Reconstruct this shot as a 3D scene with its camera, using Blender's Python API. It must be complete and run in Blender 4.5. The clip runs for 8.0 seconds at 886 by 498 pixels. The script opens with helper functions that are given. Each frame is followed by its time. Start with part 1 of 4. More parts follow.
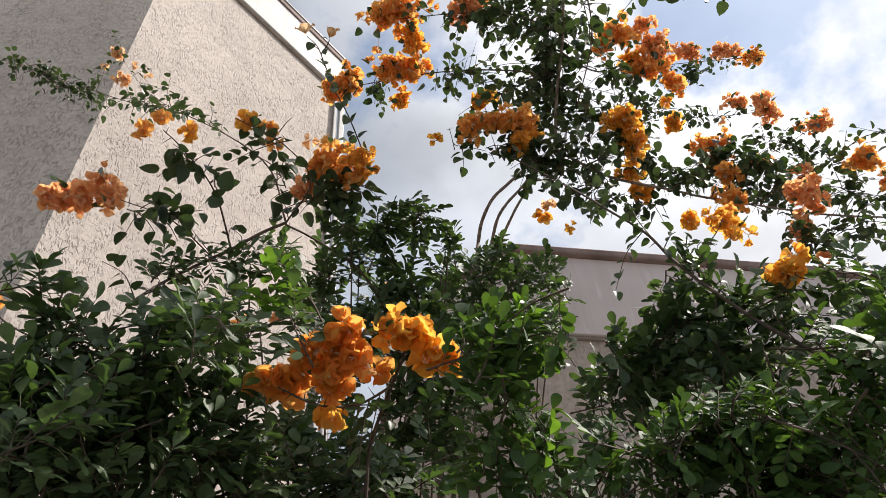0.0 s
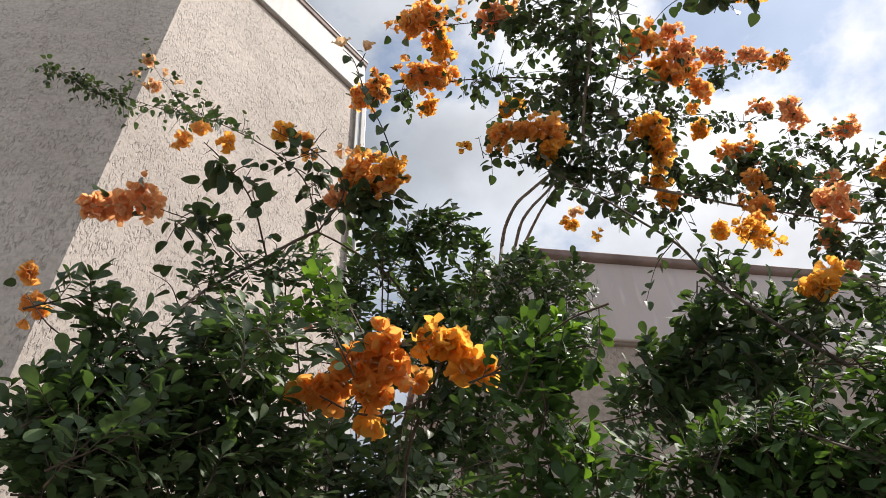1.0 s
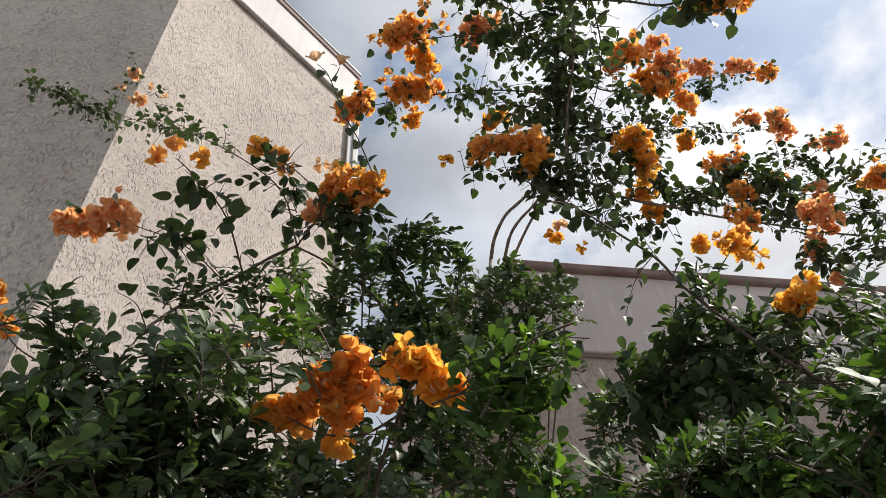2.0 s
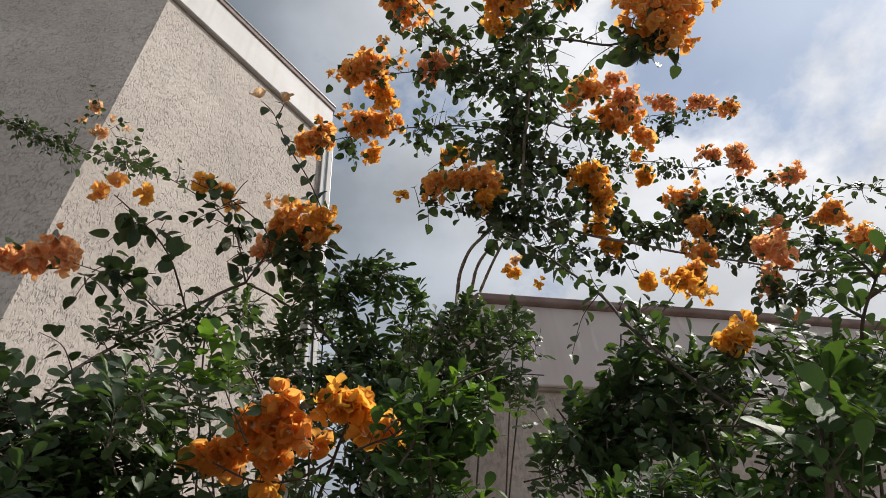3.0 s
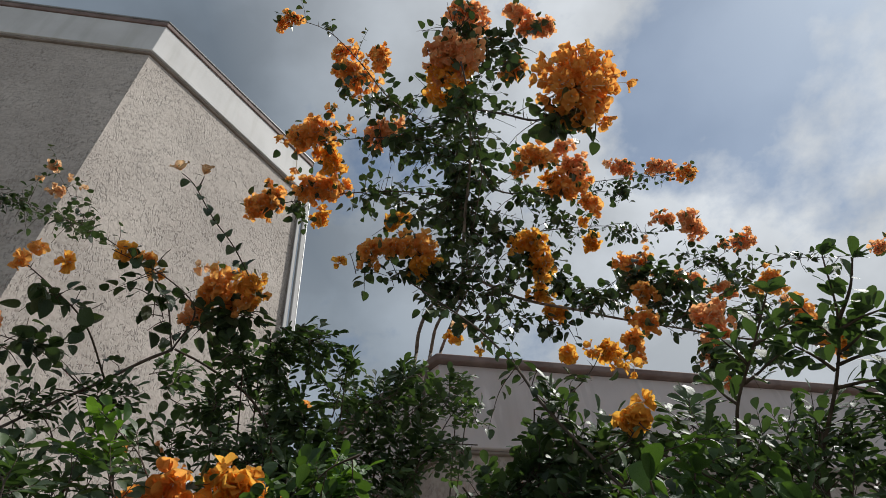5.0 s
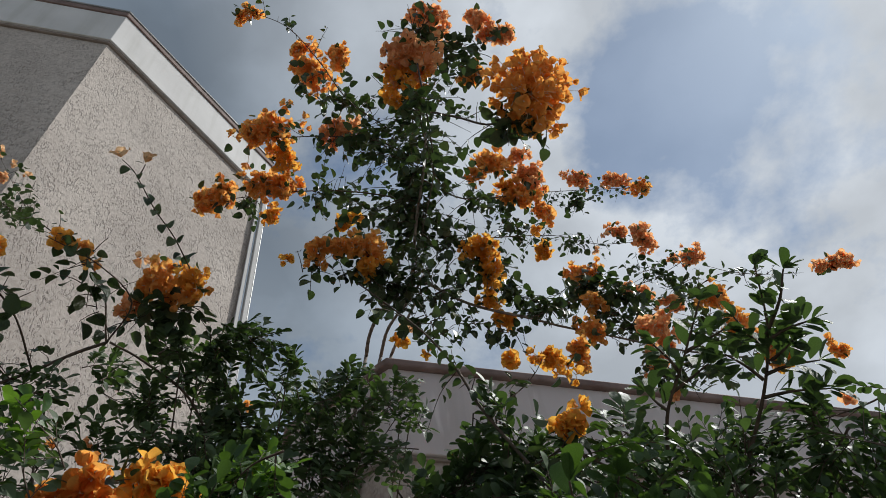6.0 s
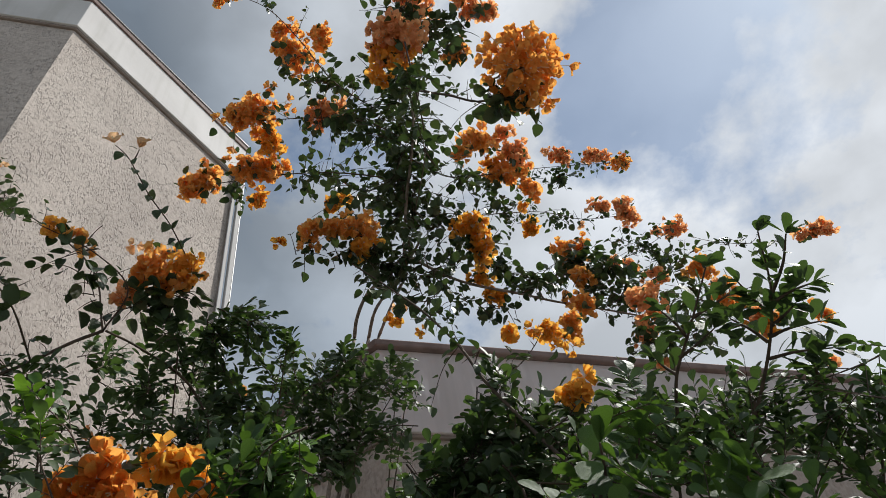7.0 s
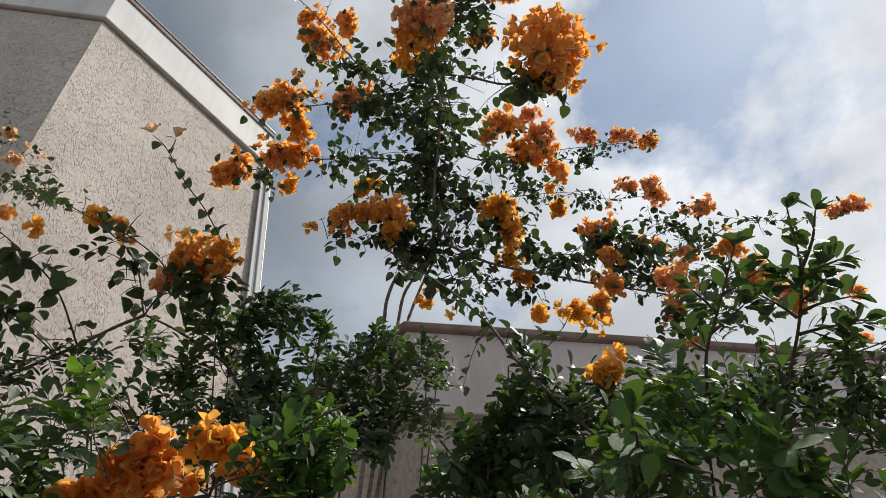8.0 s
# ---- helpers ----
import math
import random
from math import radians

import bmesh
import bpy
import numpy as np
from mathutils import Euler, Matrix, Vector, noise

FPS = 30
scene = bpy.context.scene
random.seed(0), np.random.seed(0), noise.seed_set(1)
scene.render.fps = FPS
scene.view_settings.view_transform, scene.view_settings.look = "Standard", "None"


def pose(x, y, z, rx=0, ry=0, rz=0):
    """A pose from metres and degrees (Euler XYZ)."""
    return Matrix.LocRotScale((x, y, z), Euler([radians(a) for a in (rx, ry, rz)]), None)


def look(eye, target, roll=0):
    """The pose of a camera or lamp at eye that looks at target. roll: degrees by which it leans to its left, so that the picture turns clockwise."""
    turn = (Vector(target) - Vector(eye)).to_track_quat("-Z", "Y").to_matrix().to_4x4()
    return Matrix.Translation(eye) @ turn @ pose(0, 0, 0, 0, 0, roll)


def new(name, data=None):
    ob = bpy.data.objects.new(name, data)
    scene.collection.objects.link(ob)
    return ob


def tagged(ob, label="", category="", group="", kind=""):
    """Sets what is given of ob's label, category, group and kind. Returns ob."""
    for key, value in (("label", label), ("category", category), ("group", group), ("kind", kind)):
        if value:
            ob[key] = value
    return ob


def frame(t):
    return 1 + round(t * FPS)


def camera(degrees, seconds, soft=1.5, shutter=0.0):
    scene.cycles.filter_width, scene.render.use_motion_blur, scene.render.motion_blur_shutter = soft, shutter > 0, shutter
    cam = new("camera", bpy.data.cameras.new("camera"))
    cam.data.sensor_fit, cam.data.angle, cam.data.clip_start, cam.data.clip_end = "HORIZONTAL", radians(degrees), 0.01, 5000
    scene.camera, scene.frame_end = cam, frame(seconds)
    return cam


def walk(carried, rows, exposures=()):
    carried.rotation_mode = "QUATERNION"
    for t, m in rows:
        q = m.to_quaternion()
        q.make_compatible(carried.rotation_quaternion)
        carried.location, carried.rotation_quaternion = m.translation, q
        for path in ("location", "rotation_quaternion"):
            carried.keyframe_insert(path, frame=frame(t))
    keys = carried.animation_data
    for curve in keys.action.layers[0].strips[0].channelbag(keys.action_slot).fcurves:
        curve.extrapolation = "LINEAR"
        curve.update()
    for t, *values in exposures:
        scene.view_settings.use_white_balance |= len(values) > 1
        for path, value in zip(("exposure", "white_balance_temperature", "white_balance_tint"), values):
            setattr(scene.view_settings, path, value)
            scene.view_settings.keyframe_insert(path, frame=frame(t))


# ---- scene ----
# ---------------------------------------------------------------- camera
cam = camera(62.6, 8.0, soft=0.7)
ROWS = [
    (0.0, 0.0037, -0.0098, 1.4815, 135.64, 3.98, -9.21),
    (0.5, -0.0341, -0.0283, 1.4785, 135.66, 3.67, -8.65),
    (1.0, -0.0370, -0.0382, 1.4804, 135.69, 2.85, -8.41),
    (2.5, 0.0562, -0.0404, 1.5101, 137.57, 3.73, -8.43),
    (3.0, 0.0965, -0.0558, 1.5158, 138.85, 4.25, -9.34),
    (3.5, 0.1469, -0.0787, 1.5172, 140.04, 4.32, -9.15),
    (4.0, 0.1861, -0.1058, 1.5201, 141.57, 4.46, -9.31),
    (4.5, 0.2199, -0.1285, 1.5251, 142.36, 4.43, -9.31),
    (6.0, 0.2922, -0.1143, 1.5227, 143.13, 5.62, -13.99),
    (6.5, 0.2696, -0.0987, 1.5221, 141.69, 6.73, -14.83),
    (7.0, 0.2379, -0.1015, 1.5138, 141.66, 8.21, -13.83),
    (7.5, 0.2408, -0.0998, 1.5061, 141.14, 7.35, -13.57),
    (8.0, 0.2220, -0.1147, 1.4923, 140.58, 7.16, -11.85),
]
EXPOSURES = [(0.0, 0.52, 6500, 12.5), (1.0, 0.50, 6500, 12), (2.5, 0.23, 6500, 11), (3.5, -0.03, 6450, 10), (4.5, -0.25, 6300, 8),
             (6.0, -0.38, 6050, 7.5), (7.0, -0.13, 6200, 8.5), (8.0, 0.01, 6350, 9.5)]
walk(cam, [(t, pose(x, y, z, rx, ry, rz)) for t, x, y, z, rx, ry, rz in ROWS], EXPOSURES)

# ---------------------------------------------------------------- sky and sun
SUN_TO = Vector((0.76, 0.05, 1.04)).normalized()
BLUE_TO = Vector((0.534, 0.289, 0.795)).normalized()
sun = new("sun", bpy.data.lights.new("sun", "SUN"))
sun.data.energy, sun.data.angle, sun.data.color = 4.8, radians(0.6), (1.0, 0.94, 0.86)
sun.matrix_world = look(SUN_TO * 40, (0, 0, 0))


def make_sky():
    w = bpy.data.worlds.new("sky")
    scene.world = w
    w.use_nodes = True
    n, l = w.node_tree.nodes, w.node_tree.links
    n.clear()
    out, bg = n.new("ShaderNodeOutputWorld"), n.new("ShaderNodeBackground")
    sky = n.new("ShaderNodeTexSky")
    sky.sky_type, sky.sun_disc = "NISHITA", False
    sky.sun_elevation = math.asin(SUN_TO.z)
    sky.sun_rotation = math.atan2(SUN_TO.x, SUN_TO.y)
    sky.dust_density, sky.air_density = 0.5, 1.0
    co = n.new("ShaderNodeTexCoord")
    mp = n.new("ShaderNodeMapping")
    mp.inputs["Location"].default_value = (3.1, 0.4, 1.7)
    mp.inputs["Scale"].default_value = (1.0, 1.0, 1.5)
    noi = n.new("ShaderNodeTexNoise")
    noi.inputs["Scale"].default_value, noi.inputs["Detail"].default_value = 3.1, 8.0
    noi.inputs["Roughness"].default_value, noi.inputs["Distortion"].default_value = 0.58, 0.0
    ramp = n.new("ShaderNodeValToRGB")
    ramp.color_ramp.elements[0].position, ramp.color_ramp.elements[0].color = 0.44, (0.24, 0.28, 0.28, 1)
    ramp.color_ramp.elements[1].position, ramp.color_ramp.elements[1].color = 0.55, (1, 1, 1, 1)
    # the clouds glow whiter towards the sun, and the sheet of cloud opens to blue high in the west
    dot = n.new("ShaderNodeVectorMath")
    dot.operation = "DOT_PRODUCT"
    dot.inputs[1].default_value = SUN_TO
    glow = n.new("ShaderNodeMapRange")
    glow.inputs["From Min"].default_value, glow.inputs["From Max"].default_value = 0.66, 0.92
    hole = n.new("ShaderNodeVectorMath")
    hole.operation = "DOT_PRODUCT"
    hole.inputs[1].default_value = BLUE_TO
    gap = n.new("ShaderNodeMapRange")
    gap.interpolation_type = "SMOOTHSTEP"
    gap.inputs["From Min"].default_value, gap.inputs["From Max"].default_value = 0.968, 0.998
    gap.inputs["To Min"].default_value, gap.inputs["To Max"].default_value = 0.10, -0.16
    sumup = n.new("ShaderNodeMath")
    sumup.operation = "ADD"
    cloud = n.new("ShaderNodeMix")
    cloud.data_type = "RGBA"
    cloud.inputs["B"].default_value = (8.6, 8.7, 8.9, 1)
    # the grey sheet is thinner and paler low down
    parts, low, pale = n.new("ShaderNodeSeparateXYZ"), n.new("ShaderNodeMapRange"), n.new("ShaderNodeMix")
    low.interpolation_type = "SMOOTHSTEP"
    low.inputs["From Min"].default_value, low.inputs["From Max"].default_value = 0.70, 0.86
    pale.data_type = "RGBA"
    pale.inputs["A"].default_value, pale.inputs["B"].default_value = (3.9, 4.35, 4.9, 1), (2.45, 2.85, 3.35, 1)
    l.new(co.outputs["Generated"], parts.inputs["Vector"])
    l.new(parts.outputs["Z"], low.inputs["Value"])
    l.new(low.outputs["Result"], pale.inputs["Factor"])
    l.new(pale.outputs["Result"], cloud.inputs["A"])
    mix = n.new("ShaderNodeMix")
    mix.data_type = "RGBA"
    bg.inputs["Strength"].default_value = 0.101
    l.new(co.outputs["Generated"], mp.inputs["Vector"])
    l.new(mp.outputs["Vector"], noi.inputs["Vector"])
    l.new(co.outputs["Generated"], hole.inputs[0])
    l.new(hole.outputs["Value"], gap.inputs["Value"])
    l.new(noi.outputs["Fac"], sumup.inputs[0])
    l.new(gap.outputs["Result"], sumup.inputs[1])
    l.new(sumup.outputs["Value"], ramp.inputs["Fac"])
    l.new(co.outputs["Generated"], dot.inputs[0])
    l.new(dot.outputs["Value"], glow.inputs["Value"])
    l.new(glow.outputs["Result"], cloud.inputs["Factor"])
    l.new(ramp.outputs["Color"], mix.inputs["Factor"])
    tone, shade, fold = n.new("ShaderNodeTexNoise"), n.new("ShaderNodeMapRange"), n.new("ShaderNodeMix")
    tone.inputs["Scale"].default_value, tone.inputs["Detail"].default_value = 5.5, 5.0
    shade.inputs["From Min"].default_value, shade.inputs["From Max"].default_value = 0.38, 0.64
    shade.inputs["To Min"].default_value, shade.inputs["To Max"].default_value = 0.80, 1.06
    fold.data_type, fold.blend_type = "RGBA", "MULTIPLY"
    fold.inputs["Factor"].default_value = 1.0
    l.new(mp.outputs["Vector"], tone.inputs["Vector"])
    l.new(tone.outputs["Fac"], shade.inputs["Value"])
    l.new(cloud.outputs["Result"], fold.inputs["A"])
    l.new(shade.outputs["Result"], fold.inputs["B"])
    clear = n.new("ShaderNodeMix")
    clear.data_type, clear.blend_type = "RGBA", "MULTIPLY"
    clear.inputs["Factor"].default_value, clear.inputs["B"].default_value = 1.0, (0.92, 1.05, 1.08, 1)
    l.new(sky.outputs["Color"], clear.inputs["A"])
    l.new(clear.outputs["Result"], mix.inputs["A"])
    l.new(fold.outputs["Result"], mix.inputs["B"])
    l.new(mix.outputs["Result"], bg.inputs["Color"])
    l.new(bg.outputs["Background"], out.inputs["Surface"])


make_sky()


# ---------------------------------------------------------------- materials
def material(name):
    m = bpy.data.materials.new(name)
    m.use_nodes = True
    n, l = m.node_tree.nodes, m.node_tree.links
    return m, n, l, n["Principled BSDF"], n["Material Output"]


def two_tone(n, l, vector, scale, a, b, lo=0.35, hi=0.65, detail=5.0):
    noi, ramp = n.new("ShaderNodeTexNoise"), n.new("ShaderNodeValToRGB")
    noi.inputs["Scale"].default_value, noi.inputs["Detail"].default_value = scale, detail
    l.new(vector, noi.inputs["Vector"])
    ramp.color_ramp.elements[0].position, ramp.color_ramp.elements[0].color = lo, (*a, 1)
    ramp.color_ramp.elements[1].position, ramp.color_ramp.elements[1].color = hi, (*b, 1)
    l.new(noi.outputs["Fac"], ramp.inputs["Fac"])
    return ramp.outputs["Color"], noi.outputs["Fac"]


def blend(n, l, a, b, fac, mode="MULTIPLY"):
    mix = n.new("ShaderNodeMix")
    mix.data_type, mix.blend_type = "RGBA", mode
    mix.inputs["Factor"].default_value = fac
    l.new(a, mix.inputs["A"])
    l.new(b, mix.inputs["B"])
    return mix.outputs["Result"]


def stucco(name, a, b, relief=1.0):
    """Scratched render: short, mostly upright furrows between raised flats."""
    m, n, l, p, out = material(name)
    co = n.new("ShaderNodeTexCoord")
    base, _ = two_tone(n, l, co.outputs["Object"], 1.1, a, b)
    fine, _ = two_tone(n, l, co.outputs["Object"], 34.0, (0.84, 0.83, 0.82), (1, 1, 1), 0.40, 0.60)
    mp = n.new("ShaderNodeMapping")
    mp.inputs["Scale"].default_value = (74.0, 74.0, 29.0)
    mp.inputs["Rotation"].default_value = (0.0, 0.12, 0.0)
    l.new(co.outputs["Object"], mp.inputs["Vector"])
    fur = n.new("ShaderNodeTexNoise")
    fur.inputs["Scale"].default_value, fur.inputs["Detail"].default_value, fur.inputs["Distortion"].default_value = 1.0, 3.5, 0.4
    l.new(mp.outputs["Vector"], fur.inputs["Vector"])
    cut = n.new("ShaderNodeValToRGB")
    e = cut.color_ramp.elements
    e[0].position, e[0].color = 0.35, (0, 0, 0, 1)
    e[1].position, e[1].color = 0.48, (1, 1, 1, 1)
    l.new(fur.outputs["Fac"], cut.inputs["Fac"])
    bump = n.new("ShaderNodeBump")
    bump.inputs["Strength"].default_value, bump.inputs["Distance"].default_value = relief * 0.7, 0.014
    # smooth trowelled patches between the scratched ones
    flat, _ = two_tone(n, l, co.outputs["Object"], 9.0, (0, 0, 0), (0.9, 0.9, 0.9), 0.42, 0.58, 3.0)
    top = n.new("ShaderNodeMix")
    top.data_type, top.blend_type = "RGBA", "LIGHTEN"
    top.inputs["Factor"].default_value = 1.0
    l.new(cut.outputs["Color"], top.inputs["A"])
    l.new(flat, top.inputs["B"])
    l.new(top.outputs["Result"], bump.inputs["Height"])
    grit = n.new("ShaderNodeBump")
    grit.inputs["Strength"].default_value, grit.inputs["Distance"].default_value = 0.35, 0.005
    gn = n.new("ShaderNodeTexNoise")
    gn.inputs["Scale"].default_value, gn.inputs["Detail"].default_value = 95.0, 4.0
    gm = n.new("ShaderNodeMapping")
    gm.inputs["Scale"].default_value = (1.0, 1.0, 0.4)
    l.new(co.outputs["Object"], gm.inputs["Vector"])
    l.new(gm.outputs["Vector"], gn.inputs["Vector"])
    l.new(gn.outputs["Fac"], grit.inputs["Height"])
    l.new(bump.outputs["Normal"], grit.inputs["Normal"])
    # shade in the furrows is put into the base colour, so the relief shows
    l.new(blend(n, l, blend(n, l, base, fine, 1.0), top.outputs["Result"], 0.24), p.inputs["Base Color"])
    l.new(grit.outputs["Normal"], p.inputs["Normal"])
    p.inputs["Roughness"].default_value = 0.9
    return m


def paint(name, a, b, rough=0.6, scale=2.5, streak=0.0, pale_marks=0.0):
    m, n, l, p, out = material(name)
    co = n.new("ShaderNodeTexCoord")
    base, fac = two_tone(n, l, co.outputs["Object"], scale, a, b, 0.3, 0.7)
    if streak:
        mp = n.new("ShaderNodeMapping")
        mp.inputs["Scale"].default_value = (9.0, 9.0, 0.7)
        l.new(co.outputs["Object"], mp.inputs["Vector"])
        lo = 1 - streak
        run, _ = two_tone(n, l, mp.outputs["Vector"], 1.0, (lo, lo, lo * 0.98), (1, 1, 1), 0.32, 0.5)
        base = blend(n, l, base, run, 1.0)
    # pale slanted marks, added to the base colour where stretched noise peaks
    if pale_marks:
        sm = n.new("ShaderNodeMapping")
        sm.inputs["Rotation"].default_value, sm.inputs["Scale"].default_value = (0.0, 0.75, 0.0), (14.0, 3.0, 2.2)
        l.new(co.outputs["Object"], sm.inputs["Vector"])
        slant, _ = two_tone(n, l, sm.outputs["Vector"], 1.0, (0, 0, 0), (pale_marks, pale_marks, pale_marks), 0.60, 0.74, 3.0)
        base = blend(n, l, base, slant, 1.0, "ADD")
    l.new(base, p.inputs["Base Color"])
    bump = n.new("ShaderNodeBump")
    bump.inputs["Strength"].default_value, bump.inputs["Distance"].default_value = 0.15, 0.003
    gn = n.new("ShaderNodeTexNoise")
    gn.inputs["Scale"].default_value = 60.0
    l.new(co.outputs["Object"], gn.inputs["Vector"])
    l.new(gn.outputs["Fac"], bump.inputs["Height"])
    l.new(bump.outputs["Normal"], p.inputs["Normal"])
    p.inputs["Roughness"].default_value = rough
    return m


def leafy(name, a, b, through_color, glow, rough=0.4, veins=60.0, single=False, coat=0.0, third=None):
    """Leaf or bract: a coloured, slightly glossy skin that lets part of the light through."""
    m, n, l, p, out = material(name)
    co = n.new("ShaderNodeTexCoord")
    rnd = n.new("ShaderNodeObjectInfo").outputs["Random"] if single else n.new("ShaderNodeNewGeometry").outputs["Random Per Island"]
    ramp = n.new("ShaderNodeValToRGB")
    ramp.color_ramp.elements[0].color, ramp.color_ramp.elements[1].color = (*a, 1), (*b, 1)
    if third:
        ramp.color_ramp.elements[1].position = 0.6
        ramp.color_ramp.elements.new(1.0).color = (*third, 1)
    l.new(rnd, ramp.inputs["Fac"])
    spot, _ = two_tone(n, l, co.outputs["Object"], veins, (0.72, 0.72, 0.72), (1.08, 1.08, 1.08))
    base = blend(n, l, ramp.outputs["Color"], spot, 1.0)
    l.new(base, p.inputs["Base Color"])
    p.inputs["Roughness"].default_value = rough
    p.inputs["Specular IOR Level"].default_value = 0.33
    p.inputs["Coat Weight"].default_value, p.inputs["Coat Roughness"].default_value = coat, 0.28
    tr, mix = n.new("ShaderNodeBsdfTranslucent"), n.new("ShaderNodeMixShader")
    tint = n.new("ShaderNodeRGB")
    tint.outputs[0].default_value = (*through_color, 1)
    l.new(blend(n, l, tint.outputs[0], spot, 0.6), tr.inputs["Color"])
    mix.inputs["Fac"].default_value = glow
    bump = n.new("ShaderNodeBump")
    bump.inputs["Strength"].default_value, bump.inputs["Distance"].default_value = 0.45, 0.003
    gn = n.new("ShaderNodeTexNoise")
    gn.inputs["Scale"].default_value, gn.inputs["Detail"].default_value = 95.0, 2.0
    l.new(co.outputs["Object"], gn.inputs["Vector"])
    l.new(gn.outputs["Fac"], bump.inputs["Height"])
    l.new(bump.outputs["Normal"], p.inputs["Normal"])
    l.new(p.outputs["BSDF"], mix.inputs[1])
    l.new(tr.outputs["BSDF"], mix.inputs[2])
    l.new(mix.outputs["Shader"], out.inputs["Surface"])
    return m


def bark(name, a, b):
    m, n, l, p, out = material(name)
    co = n.new("ShaderNodeTexCoord")
    base, fac = two_tone(n, l, co.outputs["Object"], 45.0, a, b)
    l.new(base, p.inputs["Base Color"])
    bump = n.new("ShaderNodeBump")
    bump.inputs["Strength"].default_value, bump.inputs["Distance"].default_value = 0.6, 0.004
    l.new(fac, bump.inputs["Height"])
    l.new(bump.outputs["Normal"], p.inputs["Normal"])
    p.inputs["Roughness"].default_value = 0.85
    return m


STUCCO = stucco("cream_scratched_stucco", (0.465, 0.405, 0.357), (0.58, 0.51, 0.452))
STUCCO_LOW = stucco("beige_scratched_stucco", (0.42, 0.34, 0.29), (0.50, 0.42, 0.365), 0.6)
BAND = paint("off_white_band_paint", (0.60, 0.58, 0.56), (0.70, 0.68, 0.66), 0.8, 2.0, 0.10)
BAND_LOW = paint("greyed_white_band_paint", (0.55, 0.475, 0.455), (0.63, 0.555, 0.535), 0.7, 2.0, 0.12, 0.16)
TRIM = paint("taupe_moulding_paint", (0.21, 0.165, 0.135), (0.29, 0.235, 0.195), 0.7, 6.0, 0.15)
COPING = paint("weathered_brown_coping", (0.16, 0.100, 0.085), (0.27, 0.195, 0.17), 0.8, 7.0, 0.25)
PIPE = paint("grey_white_pvc", (0.44, 0.43, 0.42), (0.52, 0.51, 0.50), 0.8, 3.0, 0.1)
FLASHING = paint("grey_zinc_flashing", (0.22, 0.22, 0.22), (0.32, 0.31, 0.30), 0.45, 5.0, 0.1)
ROOF = paint("dark_roof_membrane", (0.16, 0.15, 0.14), (0.24, 0.22, 0.21), 0.9, 3.0)
PAVING = paint("grey_concrete_paving", (0.16, 0.155, 0.145), (0.23, 0.22, 0.20), 0.9, 3.0)
BARK = bark("grey_brown_bark", (0.10, 0.075, 0.055), (0.24, 0.19, 0.15))
TWIG = bark("dark_brown_twig", (0.045, 0.03, 0.02), (0.11, 0.075, 0.05))
TONES = {}
# last colour: palest bracts, in orange sprays also the sunlit glow painted in
for key, a, b, thr, pale_lit in (("d", (0.86, 0.30, 0.06), (0.94, 0.43, 0.11), (1.0, 0.50, 0.11), (0.97, 0.56, 0.17)),
                       ("o", (0.87, 0.34, 0.085), (0.945, 0.47, 0.14), (1.0, 0.54, 0.14), (0.98, 0.61, 0.22)),
                       ("p", (0.84, 0.35, 0.14), (0.93, 0.49, 0.24), (1.0, 0.55, 0.24), (0.94, 0.62, 0.42)),
                       ("g", (0.86, 0.34, 0.05), (0.94, 0.46, 0.08), (1.0, 0.56, 0.09), (0.96, 0.55, 0.14)),
                       ("s", (0.78, 0.46, 0.24), (0.86, 0.56, 0.32), (0.95, 0.64, 0.36), None)):
    word = {"d": "deep_orange", "o": "orange", "p": "peach", "g": "golden", "s": "pale_salmon"}[key]
    TONES[key] = (leafy(word + "_bract", a, b, thr, 0.64, 0.6, 60.0, third=pale_lit), leafy(word + "_bract_single", a, b, thr, 0.62, 0.6, 60.0, True, third=pale_lit))
FLORET = paint("cream_floret", (0.75, 0.66, 0.42), (0.82, 0.74, 0.55), 0.7, 30.0)
VINE = ((0.016, 0.030, 0.016), (0.066, 0.102, 0.043), (0.11, 0.19, 0.035), 0.16, 0.40, 45.0)
VINE_LEAF, VINE_LEAF_SINGLE = leafy("vine_leaf", *VINE, third=(0.115, 0.125, 0.060)), leafy("vine_leaf_single", *VINE, True, third=(0.115, 0.125, 0.060))
HEDGE = ((0.025, 0.045, 0.022), (0.102, 0.150, 0.063), (0.16, 0.29, 0.045), 0.19, 0.54, 45.0)
# second hedge-leaf green with the look of sunlight put into the colour
SUNLIT = ((0.021, 0.049, 0.015), (0.080, 0.150, 0.034), (0.17, 0.33, 0.03), 0.20, 0.62, 45.0)
HEDGE_LEAF, HEDGE_LEAF_SINGLE = leafy("hedge_leaf", *HEDGE), leafy("hedge_leaf_single", *HEDGE, True)
SUNLIT_LEAF, SUNLIT_LEAF_SINGLE = leafy("sunlit_leaf", *SUNLIT), leafy("sunlit_leaf_single", *SUNLIT, True)
LIME_LEAF = leafy("lime_leaf", (0.05, 0.13, 0.022), (0.13, 0.26, 0.035), (0.24, 0.45, 0.03), 0.30, 0.5, 45.0)


# ---------------------------------------------------------------- mesh helpers
def mesh_object(name, verts, faces, mat, parent=None, smooth=False):
    me = bpy.data.meshes.new(name)
    me.from_pydata([tuple(v) for v in verts], [], [tuple(q) for q in faces])
    me.materials.append(mat)
    if smooth:
        me.shade_smooth()
    ob = new(name, me)
    ob.parent = parent
    return ob


def part(name, bm, mat, parent, label=""):
    me = bpy.data.meshes.new(name)
    bm.to_mesh(me)
    bm.free()
    me.materials.append(mat)
    ob = new(name, me)
    ob.parent = parent
    return tagged(ob, label)


